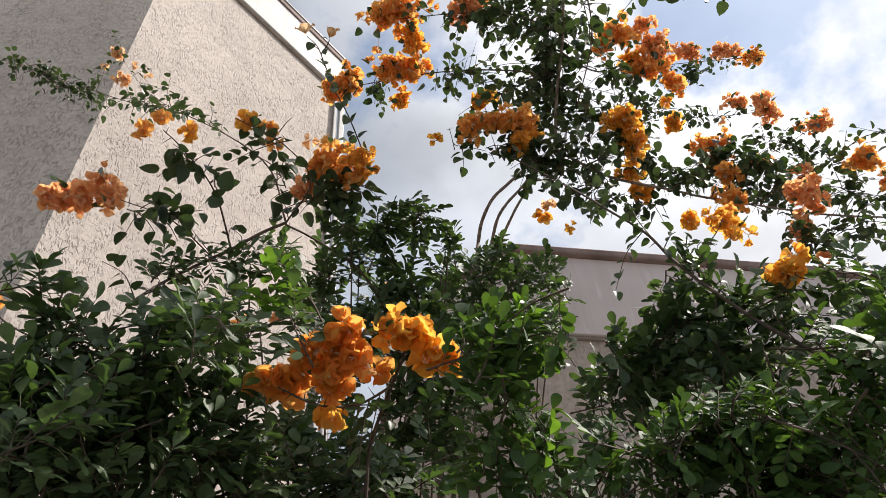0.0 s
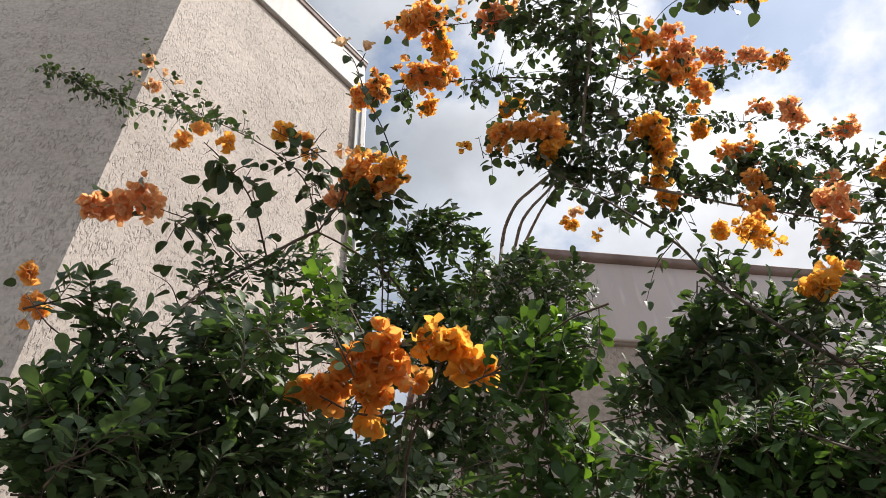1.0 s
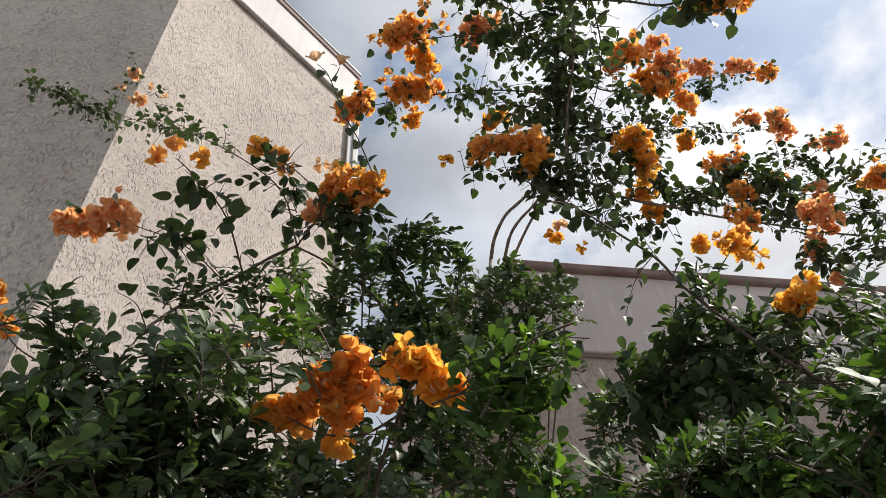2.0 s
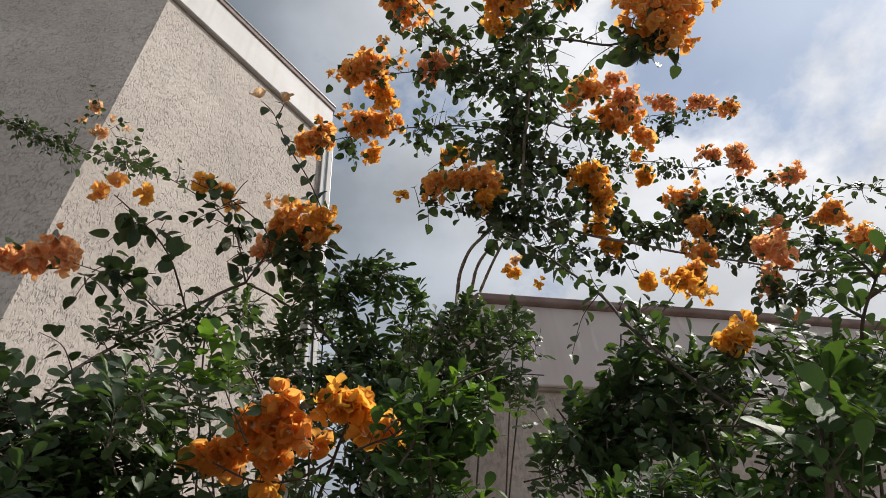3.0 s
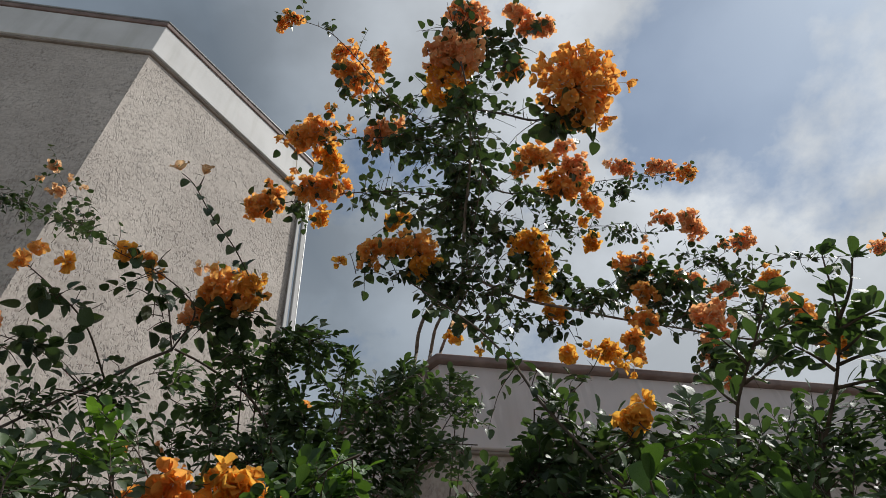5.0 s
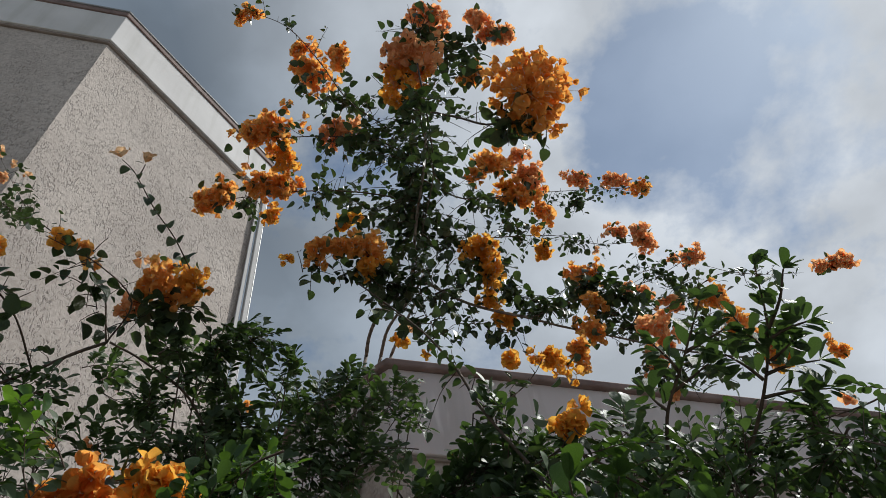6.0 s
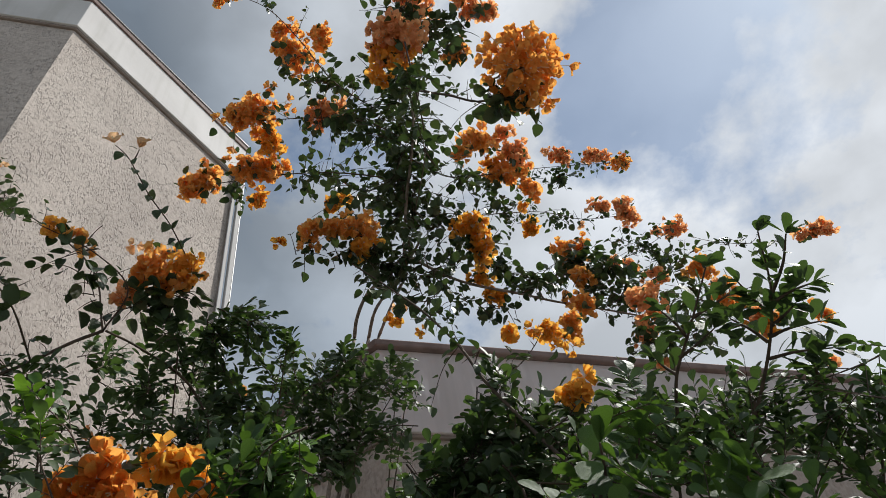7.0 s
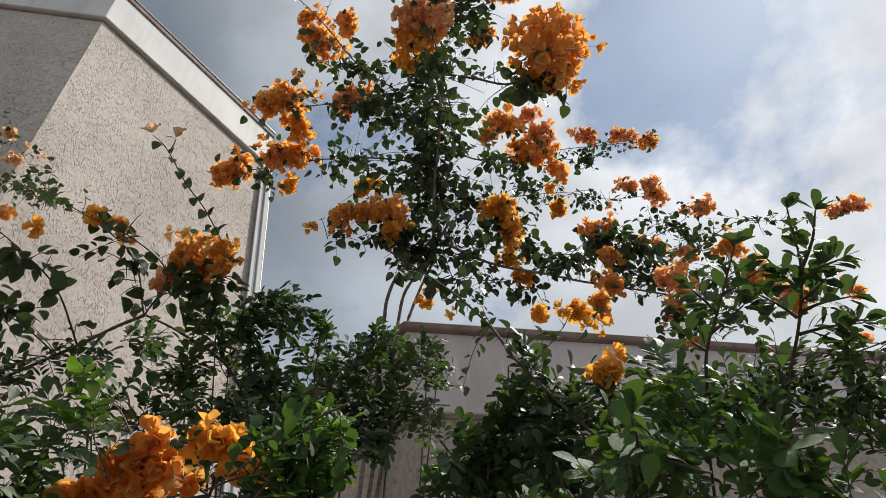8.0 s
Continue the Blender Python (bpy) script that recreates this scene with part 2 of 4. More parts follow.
def anchor(name, x, y, z=0.0):
    ob = new(name)
    ob.location = (x, y, z)
    ob.empty_display_size = 0.1
    bpy.context.view_layer.update()
    return ob


def under(ob, thing):
    """Hang a mesh built in world places under a thing without shifting it."""
    ob.parent = thing
    ob.matrix_parent_inverse = Matrix.Translation(-thing.location)
    return ob


def prism(name, outline, z0, z1, mat, thing, label="", bevel=0.0):
    """An upright prism over a plan outline, with slightly rounded edges."""
    bm = bmesh.new()
    low = [bm.verts.new((x, y, z0)) for x, y in outline]
    face = bm.faces.new(low)
    top = bmesh.ops.extrude_face_region(bm, geom=[face])
    bmesh.ops.translate(bm, vec=(0, 0, z1 - z0), verts=[v for v in top["geom"] if isinstance(v, bmesh.types.BMVert)])
    bmesh.ops.recalc_face_normals(bm, faces=bm.faces)
    if bevel:
        bmesh.ops.bevel(bm, geom=bm.edges[:], offset=bevel, segments=2, affect="EDGES", profile=0.5)
    ob = part(name, bm, mat, None, label)
    return under(ob, thing) if thing else ob


def tube(points, r0, r1, sides=6, wobble=0.0, rng=None):
    """Verts and faces of a tapered tube along a smooth line through the points."""
    pts = smooth_line(points, 6)
    n = len(pts)
    verts, faces = [], []
    up = Vector((0.31, 0.17, 0.93))
    for i, p in enumerate(pts):
        d = (pts[min(i + 1, n - 1)] - pts[max(i - 1, 0)]).normalized()
        a = d.cross(up).normalized()
        b = d.cross(a)
        r = r0 + (r1 - r0) * i / (n - 1)
        if wobble and rng:
            r *= 1 + rng.uniform(-wobble, wobble)
        for s in range(sides):
            w = 2 * math.pi * s / sides
            verts.append(p + (a * math.cos(w) + b * math.sin(w)) * r)
    for i in range(n - 1):
        for s in range(sides):
            t = (s + 1) % sides
            faces.append((i * sides + s, i * sides + t, (i + 1) * sides + t, (i + 1) * sides + s))
    faces.append(tuple(range(sides))[::-1])
    faces.append(tuple((n - 1) * sides + s for s in range(sides)))
    return verts, faces


def smooth_line(points, steps):
    p = [Vector(q) for q in points]
    p = [p[0] * 2 - p[1]] + p + [p[-1] * 2 - p[-2]]
    out = []
    for i in range(1, len(p) - 2):
        for k in range(steps):
            t = k / steps
            out.append(0.5 * (2 * p[i] + (p[i + 1] - p[i - 1]) * t + (2 * p[i - 1] - 5 * p[i] + 4 * p[i + 1] - p[i + 2]) * t * t
                              + (3 * p[i] - p[i - 1] - 3 * p[i + 1] + p[i + 2]) * t * t * t))
    out.append(p[-2].copy())
    return out


class Bag:
    """Collects many small meshes into one."""

    def __init__(self):
        self.v, self.f, self.n = [], [], 0

    def add(self, verts, faces):
        self.f.extend(tuple(i + self.n for i in q) for q in faces)
        self.v.extend(verts)
        self.n += len(verts)

    def made(self, name, mat, thing, smooth=True):
        ob = mesh_object(name, self.v, self.f, mat, None, smooth)
        return under(ob, thing)


class LeafBag:
    """Collects thousands of leaves of a few shapes into one mesh."""

    def __init__(self, shapes):
        self.shapes, self.rows = shapes, [[] for _ in shapes]

    def add(self, i, at, y, z_hint, size, wide=1.0):
        x, y, z = basis_to(y, z_hint)
        self.rows[i].append((*at, *(x * (size * wide)), *(y * size), *(z * size)))

    def count(self):
        return sum(len(r) for r in self.rows)

    def made(self, name, mat, thing):
        verts, loops, starts, nv, nl = [], [], [], 0, 0
        for (sv, sf), rows in zip(self.shapes, self.rows):
            if not rows:
                continue
            a = np.array(rows).reshape(-1, 4, 3)
            v = np.array([tuple(p) for p in sv])
            verts.append((a[:, None, 0] + np.einsum("vk,nkc->nvc", v, a[:, 1:])).reshape(-1, 3))
            one = np.concatenate([np.array(q) for q in sf])
            first = np.cumsum([0] + [len(q) for q in sf])[:-1]
            k = len(rows)
            loops.append((one[None] + (nv + np.arange(k) * len(sv))[:, None]).ravel())
            starts.append((first[None] + (nl + np.arange(k) * len(one))[:, None]).ravel())
            nv, nl = nv + k * len(sv), nl + k * len(one)
        me = bpy.data.meshes.new(name)
        verts, loops, starts = np.concatenate(verts), np.concatenate(loops), np.concatenate(starts)
        me.vertices.add(len(verts))
        me.loops.add(len(loops))
        me.polygons.add(len(starts))
        me.vertices.foreach_set("co", verts.astype(np.float32).ravel())
        me.loops.foreach_set("vertex_index", loops.astype(np.int32))
        me.polygons.foreach_set("loop_start", starts.astype(np.int32))
        me.update(calc_edges=True)
        me.validate()
        me.materials.append(mat)
        me.shade_smooth()
        return under(new(name, me), thing)


# ---- leaf and bract shapes: unit length along +y, face up +z
def blade(half, fold, droop, cup=0.0, tip=1.0):
    """half: rows of (y, half width). A leaf of two halves folded along the midrib."""
    verts, faces = [], []
    for y, w in half:
        z = -droop * y * y
        verts += [(0, y, z), (-w, y + 0.02, z + fold * w + cup * w * w), (w, y + 0.02, z + fold * w + cup * w * w)]
    n = len(half)
    base = len(verts)
    verts += [(0, -0.0, 0.0), (0, tip, -droop * tip * tip)]
    for i in range(n - 1):
        a, b = 3 * i, 3 * i + 3
        faces += [(a, a + 2, b + 2, b), (a + 1, a, b, b + 1)]
    faces += [(base, 2, 0), (base, 0, 1), (3 * n - 3, 3 * n - 1, base + 1), (3 * n - 2, 3 * n - 3, base + 1)]
    return [Vector(v) for v in verts], faces


VINE_BLADES = [blade(((0.06, 0.28), (0.26, 0.42), (0.50, 0.40), (0.78, 0.25)), f, d) for f, d in ((0.35, 0.18), (0.15, 0.30), (0.55, 0.10))]
ROUND_BLADES = [blade(((0.10, 0.09), (0.32, 0.19), (0.60, 0.28), (0.82, 0.26), (0.94, 0.16)), f, d) for f, d in ((0.22, 0.14), (0.08, 0.24), (0.34, 0.08))]
HEDGE_BLADES = [blade(((0.12, 0.07), (0.36, 0.21), (0.62, 0.30), (0.82, 0.27), (0.95, 0.14)), f, d) for f, d in ((0.22, 0.14), (0.05, 0.26), (0.38, 0.06))]


def bract(cup, ruffle, curl, phase):
    """A papery bract: a pointed oval with a raised midrib, wavy edge and curled tip."""
    verts, faces = [], []
    rows = ((0.0, 0.05), (0.12, 0.28), (0.32, 0.44), (0.56, 0.47), (0.78, 0.38), (0.92, 0.27))
    for j, (y, w) in enumerate(rows):
        for i in range(5):
            u = (i - 2) / 2
            wave = ruffle * abs(u) ** 1.5 * math.sin(phase + 9.0 * y + 2.1 * u)
            z = cup * w * u * u + curl * y * y + wave - 0.02 * (i == 2) + 0.04 * math.sin(5 * y + phase)
            verts.append(Vector((u * w * (1 + 0.3 * wave), y + 0.03 * wave, z)))
    n = len(rows)
    verts.append(Vector((0, 1.0, curl)))
    for j in range(n - 1):
        for i in range(4):
            a = 5 * j + i
            faces.append((a, a + 1, a + 6, a + 5))
    faces += [(5 * (n - 1) + i, 5 * (n - 1) + i + 1, 5 * n) for i in range(4)]
    return verts, faces


BRACTS = [bract(c, r, k, p) for c, r, k, p in ((0.55, 0.07, -0.18, 0.3), (0.75, 0.09, 0.10, 1.9), (0.35, 0.11, -0.30, 3.2), (0.9, 0.06, 0.20, 4.4))]


def basis_to(y, z_hint):
    y = y.normalized()
    x = y.cross(z_hint)
    if x.length < 1e-4:
        x = y.cross(Vector((1, 0, 0)))
    x.normalize()
    return x, y, x.cross(y)


def placed(shape, at, y, z_hint, size, wide=1.0):
    x, y, z = basis_to(y, z_hint)
    return [at + (x * (v.x * wide) + y * v.y + z * v.z) * size for v in shape[0]], shape[1]


def frame_matrix(at, y, z_hint, size):
    x, y, z = basis_to(y, z_hint)
    m = Matrix((x * size, y * size, z * size)).transposed().to_4x4()
    m.translation = at
    return m


def any_way(rng):
    v = Vector((rng.gauss(0, 1), rng.gauss(0, 1), rng.gauss(0, 1)))
    return v.normalized()


def flower_shape(rng, size):
    """One flower: three papery bracts round an axis +z, and thin cream florets between them."""
    v, f = [], []
    turn = rng.uniform(0, 6.28)
    open_by = rng.uniform(0.35, 1.0)
    for k in range(3):
        w = turn + k * 2.094 + rng.uniform(-0.2, 0.2)
        out = Vector((math.cos(w), math.sin(w), 0))
        y = out * math.sin(open_by) + Vector((0, 0, 1)) * math.cos(open_by)
        z = Vector((0, 0, 1)) * math.sin(open_by) - out * math.cos(open_by)
        pv, pf = placed(rng.choice(BRACTS), out * 0.03 * size, y, z, size * rng.uniform(0.85, 1.15), rng.uniform(0.9, 1.15))
        f += [tuple(i + len(v) for i in q) for q in pf]
        v += [p + any_way(rng) * size * 0.03 for p in pv]
    return v, f


FLOWER_RNG = random.Random(5)
FLOWERS = [flower_shape(FLOWER_RNG, 1.0) for _ in range(14)]

# ---------------------------------------------------------------- ground
bm = bmesh.new()
bmesh.ops.create_grid(bm, x_segments=60, y_segments=60, size=400)
for v in bm.verts:
    v.co.z = 0.02 * noise.noise(v.co * 0.05) - 0.01
tagged(part("ground", bm, PAVING, None), "flat ground of pale concrete paving", "ground", kind="structure")

# ---------------------------------------------------------------- house
HC = Vector((-1.57, 3.098))          # corner between front and chamfer
HE = Vector((0.077, 4.622))       # far end of the chamfer
HZ0, HZ1, HZ2 = 8.79, 9.43, 9.545     # underside of the band, underside and top of the coping


def offset_outline(points, by):
    """The plan outline pushed outwards (it runs counter-clockwise)."""
    out, n = [], len(points)
    for i in range(n):
        a, b, c = Vector(points[i - 1]), Vector(points[i]), Vector(points[(i + 1) % n])
        d1, d2 = (b - a).normalized(), (c - b).normalized()
        n1, n2 = Vector((d1.y, -d1.x)), Vector((d2.y, -d2.x))
        m = (n1 + n2).normalized()
        out.append(tuple(b + m * (by / max(0.3, m.dot(n1)))))
    return out


HOUSE = offset_outline([(-9.0, HC.y + 0.1), tuple(HC), tuple(HE), (HE.x - 1.6, 11.5), (-9.0, 11.5)], -0.03)
house = tagged(anchor("house", -4.5, 7.0), "tall cream stucco house with a white parapet band and brown coping", "house")
prism("wall", HOUSE, 0.0, HZ0 - 0.04, STUCCO, house, "cream wall of scratched stucco")
prism("moulding", offset_outline(HOUSE, 0.026), HZ0 - 0.04, HZ0, TRIM, house, "narrow taupe moulding", 0.008)
prism("parapet_band", offset_outline(HOUSE, 0.045), HZ0, HZ1, BAND, house, "smooth white parapet band", 0.006)
prism("coping", offset_outline(HOUSE, 0.062), HZ1, HZ2 - 0.03, COPING, house, "weathered brown coping", 0.008)
prism("flashing", offset_outline(HOUSE, 0.072), HZ2 - 0.03, HZ2, FLASHING, house, "grey metal flashing on the coping", 0.005)
prism("roof", offset_outline(HOUSE, -0.15), HZ2, HZ2 + 0.03, ROOF, house)
# white corner strips at the far end of the chamfer
along = (HE - HC).normalized()
outw = Vector((along.y, -along.x))


def strip(name, s0, s1, depth, mat, label):
    a, b = HE + along * s0, HE + along * s1
    o = outw * depth
    prism(name, [tuple(a + o), tuple(b + o), tuple(b), tuple(a)], 0.0, HZ0 - 0.045, mat, house, label, 0.006)


strip("corner_board", -0.095, -0.050, 0.012, PIPE, "pale corner board")
strip("downpipe", -0.032, 0.022, 0.035, PIPE, "pale square rain pipe")
strip("corner_flashing", 0.024, 0.042, 0.030, FLASHING, "grey metal corner edge")

# ---------------------------------------------------------------- low building
LC = (0.989, 2.74)
LZ0, LZ1, LZ2 = 3.770, 4.322, 4.373
LOW = [LC, (9.0, LC[1] + 0.05), (9.0, 8.0), (0.55, 8.0), (0.55, 3.33)]
annex = tagged(anchor("annex", 5.0, 6.0), "low beige stucco building with a pale parapet band", "house")
prism("wall", LOW, 0.0, LZ0 - 0.02, STUCCO_LOW, annex, "beige wall of scratched stucco")
prism("moulding", offset_outline(LOW, 0.02), LZ0 - 0.02, LZ0, TRIM, annex, "narrow taupe drip moulding", 0.005)
prism("parapet_band", offset_outline(LOW, 0.035), LZ0, LZ1, BAND_LOW, annex, "smooth pale parapet band", 0.006)
prism("coping", offset_outline(LOW, 0.070), LZ1, LZ2, COPING, annex, "weathered brown coping", 0.010)
prism("roof", offset_outline(LOW, -0.15), LZ2 - 0.02, LZ2 + 0.01, ROOF, annex)

# ---------------------------------------------------------------- where the plants grow
# flowers: both ends of a spray, its radius, its tone; leaves: both ends of a leafy stretch, its radius, how dense
CROWN_TOP = [
    (0.009, 1.028, 4.561, 0.099, 0.983, 4.577, 0.029, 'o'),
    (0.265, 1.027, 4.355, 0.299, 1.026, 4.348, 0.033, 'o'),
    (0.303, 1.07, 4.316, 0.363, 1.097, 4.284, 0.077, 'o'),
    (0.416, 0.967, 4.316, 0.443, 1.026, 4.267, 0.038, 'o'),
    (0.577, 0.8, 3.868, 0.698, 0.765, 3.87, 0.076, 'p'),
    (0.594, 0.856, 3.834, 0.687, 0.834, 3.831, 0.049, 'g'),
    (0.614, 0.925, 3.821, 0.628, 0.927, 3.817, 0.029, 'g'),
    (0.645, 0.743, 4.154, 0.765, 0.711, 4.153, 0.045, 'p'),
    (0.708, 0.769, 4.107, 0.779, 0.766, 4.095, 0.03, 'p'),
    (0.92, 0.75, 4.155, 1.033, 0.725, 4.151, 0.046, 'p'),
    (0.865, 0.703, 4.188, 0.927, 0.698, 4.179, 0.031, 'p'),
    (0.866, 0.875, 4.015, 0.931, 0.845, 4.025, 0.035, 'o'),
    (0.13, 1.254, 3.962, 0.257, 1.172, 3.998, 0.072, 'o'),
    (0.42, 1.152, 3.952, 0.511, 1.123, 3.955, 0.056, 'p'),
    (0.246, 1.277, 3.958, 0.305, 1.309, 3.922, 0.049, 'g'),
    (-0.019, 1.572, 3.998, 0.099, 1.509, 4.021, 0.06, 'o'),
    (0.166, 1.412, 3.94, 0.307, 1.403, 3.918, 0.063, 'o'),
    (0.245, 1.516, 3.888, 0.274, 1.522, 3.878, 0.027, 'g'),
]
CROWN_MIDDLE = [
    (0.376, 1.216, 3.303, 0.599, 1.163, 3.298, 0.04, 'o'),
    (0.56, 1.213, 3.25, 0.587, 1.2, 3.254, 0.032, 'g'),
    (0.32, 1.325, 3.377, 0.331, 1.326, 3.374, 0.018, 'g'),
    (0.504, 1.359, 3.667, 0.539, 1.34, 3.675, 0.027, 'g'),
    (1.062, 1.262, 4.145, 1.144, 1.26, 4.131, 0.057, 'o'),
    (1.011, 1.255, 4.013, 1.024, 1.267, 4.001, 0.035, 'o'),
    (1.275, 1.286, 4.174, 1.314, 1.337, 4.128, 0.061, 'p'),
    (1.197, 1.367, 4.072, 1.326, 1.353, 4.056, 0.051, 'o'),
    (1.219, 1.246, 4.207, 1.243, 1.246, 4.203, 0.032, 'p'),
    (1.335, 1.346, 3.96, 1.348, 1.358, 3.948, 0.042, 'o'),
    (1.188, 1.342, 4.121, 1.204, 1.355, 4.108, 0.034, 'g'),
    (1.883, 1.767, 5.087, 1.988, 1.773, 5.061, 0.054, 'p'),
    (2.122, 1.787, 5.136, 2.252, 1.752, 5.136, 0.047, 'p'),
    (2.304, 1.781, 5.091, 2.381, 1.755, 5.095, 0.055, 'o'),
    (1.332, 1.446, 3.877, 1.359, 1.491, 3.838, 0.031, 'g'),
    (1.309, 1.412, 3.905, 1.319, 1.421, 3.896, 0.022, 'g'),
    (0.923, 1.262, 3.521, 1.002, 1.267, 3.502, 0.04, 'g'),
    (1.001, 1.276, 3.485, 1.031, 1.364, 3.412, 0.04, 'g'),
    (1.041, 1.445, 3.453, 1.05, 1.453, 3.445, 0.027, 'g'),
    (1.111, 1.556, 3.501, 1.2, 1.565, 3.476, 0.028, 'g'),
    (0.822, 0.535, 3.163, 0.873, 0.541, 3.146, 0.114, 'd'),
    (0.75, 1.597, 3.366, 0.764, 1.601, 3.36, 0.02, 'g'),
    (0.72, 1.572, 3.371, 0.729, 1.58, 3.364, 0.015, 'g'),
    (0.831, 1.58, 3.311, 0.843, 1.584, 3.305, 0.015, 'g'),
    (0.74, 1.534, 3.382, 0.761, 1.547, 3.368, 0.017, 's'),
]
CROWN_RIGHT = [
    (1.91, 1.693, 4.442, 1.986, 1.685, 4.433, 0.034, 'p'),
    (2.001, 1.612, 4.349, 2.072, 1.658, 4.301, 0.052, 'p'),
    (1.677, 1.568, 4.067, 1.682, 1.571, 4.064, 0.018, 's'),
    (2.216, 1.634, 4.205, 2.283, 1.606, 4.213, 0.042, 'p'),
    (2.147, 1.64, 4.19, 2.161, 1.642, 4.185, 0.022, 'p'),
    (1.548, 1.614, 3.933, 1.64, 1.613, 3.916, 0.059, 'o'),
    (1.546, 1.602, 3.803, 1.571, 1.61, 3.792, 0.034, 'p'),
    (1.53, 1.576, 3.647, 1.566, 1.548, 3.661, 0.041, 'o'),
    (1.908, 1.756, 4.068, 2.021, 1.758, 4.043, 0.031, 'p'),
    (1.969, 1.627, 3.838, 2.042, 1.631, 3.821, 0.029, 'p'),
    (1.431, 1.494, 3.422, 1.475, 1.494, 3.414, 0.042, 'o'),
    (1.307, 1.415, 3.225, 1.337, 1.447, 3.194, 0.035, 'o'),
    (0.882, 1.059, 2.762, 0.888, 1.063, 2.758, 0.025, 'g'),
    (0.955, 1.075, 2.812, 0.964, 1.079, 2.808, 0.02, 'g'),
    (1.031, 1.128, 2.862, 1.072, 1.155, 2.834, 0.03, 'g'),
]
CROWN_FAR_RIGHT = [
    (1.564, 1.337, 3.292, 1.638, 1.35, 3.268, 0.051, 'p'),
    (1.662, 1.521, 3.29, 1.703, 1.495, 3.301, 0.039, 'p'),
    (1.653, 1.474, 3.12, 1.665, 1.481, 3.112, 0.023, 'p'),
    (1.833, 1.283, 3.421, 1.868, 1.267, 3.426, 0.049, 'o'),
    (1.741, 1.161, 3.147, 1.788, 1.17, 3.13, 0.043, 'o'),
    (1.776, 1.204, 3.232, 1.787, 1.211, 3.225, 0.023, 'p'),
    (1.897, 1.252, 3.097, 1.952, 1.228, 3.104, 0.04, 'g'),
    (1.882, 1.225, 3.124, 1.897, 1.228, 3.119, 0.023, 'p'),
    (0.841, 0.846, 2.394, 0.891, 0.859, 2.375, 0.027, 'g'),
    (2.349, 1.19, 3.611, 2.469, 1.144, 3.612, 0.035, 'p'),
    (1.899, 1.242, 3.105, 1.952, 1.216, 3.11, 0.035, 'p'),
    (2.124, 1.211, 3.122, 2.161, 1.198, 3.122, 0.021, 'o'),
    (2.096, 1.249, 2.958, 2.105, 1.252, 2.953, 0.021, 'p'),
]
LEFT_FLOWERS = [
    (-0.452, 1.11, 2.983, -0.446, 1.093, 2.995, 0.021, 'o'),
    (-0.402, 1.05, 2.975, -0.383, 1.055, 2.967, 0.018, 'o'),
    (-0.351, 1.077, 2.978, -0.322, 1.084, 2.967, 0.018, 'g'),
    (-0.222, 1.051, 2.997, -0.188, 1.054, 2.987, 0.021, 'g'),
    (-0.159, 1.063, 2.971, -0.149, 1.055, 2.975, 0.021, 'o'),
    (-0.145, 1.108, 2.997, -0.137, 1.109, 2.995, 0.016, 'o'),
    (-0.019, 1.268, 3.098, 0.015, 1.214, 3.132, 0.044, 'o'),
    (0.06, 1.21, 3.113, 0.111, 1.217, 3.097, 0.033, 'g'),
    (-0.074, 1.308, 3.039, -0.055, 1.29, 3.049, 0.023, 'p'),
    (0.022, 1.268, 3.079, 0.114, 1.248, 3.076, 0.028, 'o'),
    (-0.056, 1.198, 3.148, -0.049, 1.2, 3.146, 0.014, 's'),
    (-1.02, 1.893, 4.655, -0.998, 1.898, 4.647, 0.027, 's'),
    (-1.07, 1.944, 4.606, -1.059, 1.946, 4.602, 0.016, 's'),
    (-0.989, 1.996, 4.591, -0.962, 1.996, 4.586, 0.025, 's'),
    (-0.873, 1.983, 4.601, -0.865, 1.983, 4.599, 0.014, 's'),
    (-0.943, 1.942, 4.631, -0.935, 1.945, 4.627, 0.014, 's'),
    (-0.22, 1.616, 2.838, -0.216, 1.617, 2.835, 0.014, 'o'),
    (-0.117, 1.591, 2.835, -0.105, 1.592, 2.832, 0.015, 'p'),
    (-0.657, 1.278, 2.918, -0.507, 1.242, 2.919, 0.046, 'p'),
    (-0.703, 1.209, 2.597, -0.694, 1.199, 2.605, 0.025, 'o'),
    (-0.679, 1.239, 2.545, -0.657, 1.228, 2.55, 0.027, 'o'),
    (-0.069, 0.809, 3.007, -0.067, 0.811, 3.009, 0.01, 's'),
    (-0.016, 0.808, 2.998, -0.014, 0.81, 3, 0.01, 's'),
]
FRONT_FLOWERS = [
    (-0.081, 1.077, 2.244, -0.033, 1.057, 2.253, 0.031, 'd'),
    (-0.001, 1.021, 2.28, 0.081, 1.015, 2.267, 0.038, 'd'),
    (0.033, 1.049, 2.246, 0.048, 1.065, 2.227, 0.031, 'd'),
    (0.042, 0.98, 2.31, 0.064, 0.976, 2.308, 0.023, 'd'),
    (0.115, 0.98, 2.293, 0.18, 0.969, 2.289, 0.026, 'g'),
    (0.198, 0.982, 2.273, 0.225, 0.992, 2.257, 0.024, 'g'),
    (0.104, 1.026, 2.252, 0.11, 1.026, 2.25, 0.022, 'd'),
    (0.037, 1.096, 2.199, 0.044, 1.1, 2.195, 0.022, 'g'),
    (0.269, 2.146, 3.487, 0.279, 2.148, 3.483, 0.021, 'o'),
]
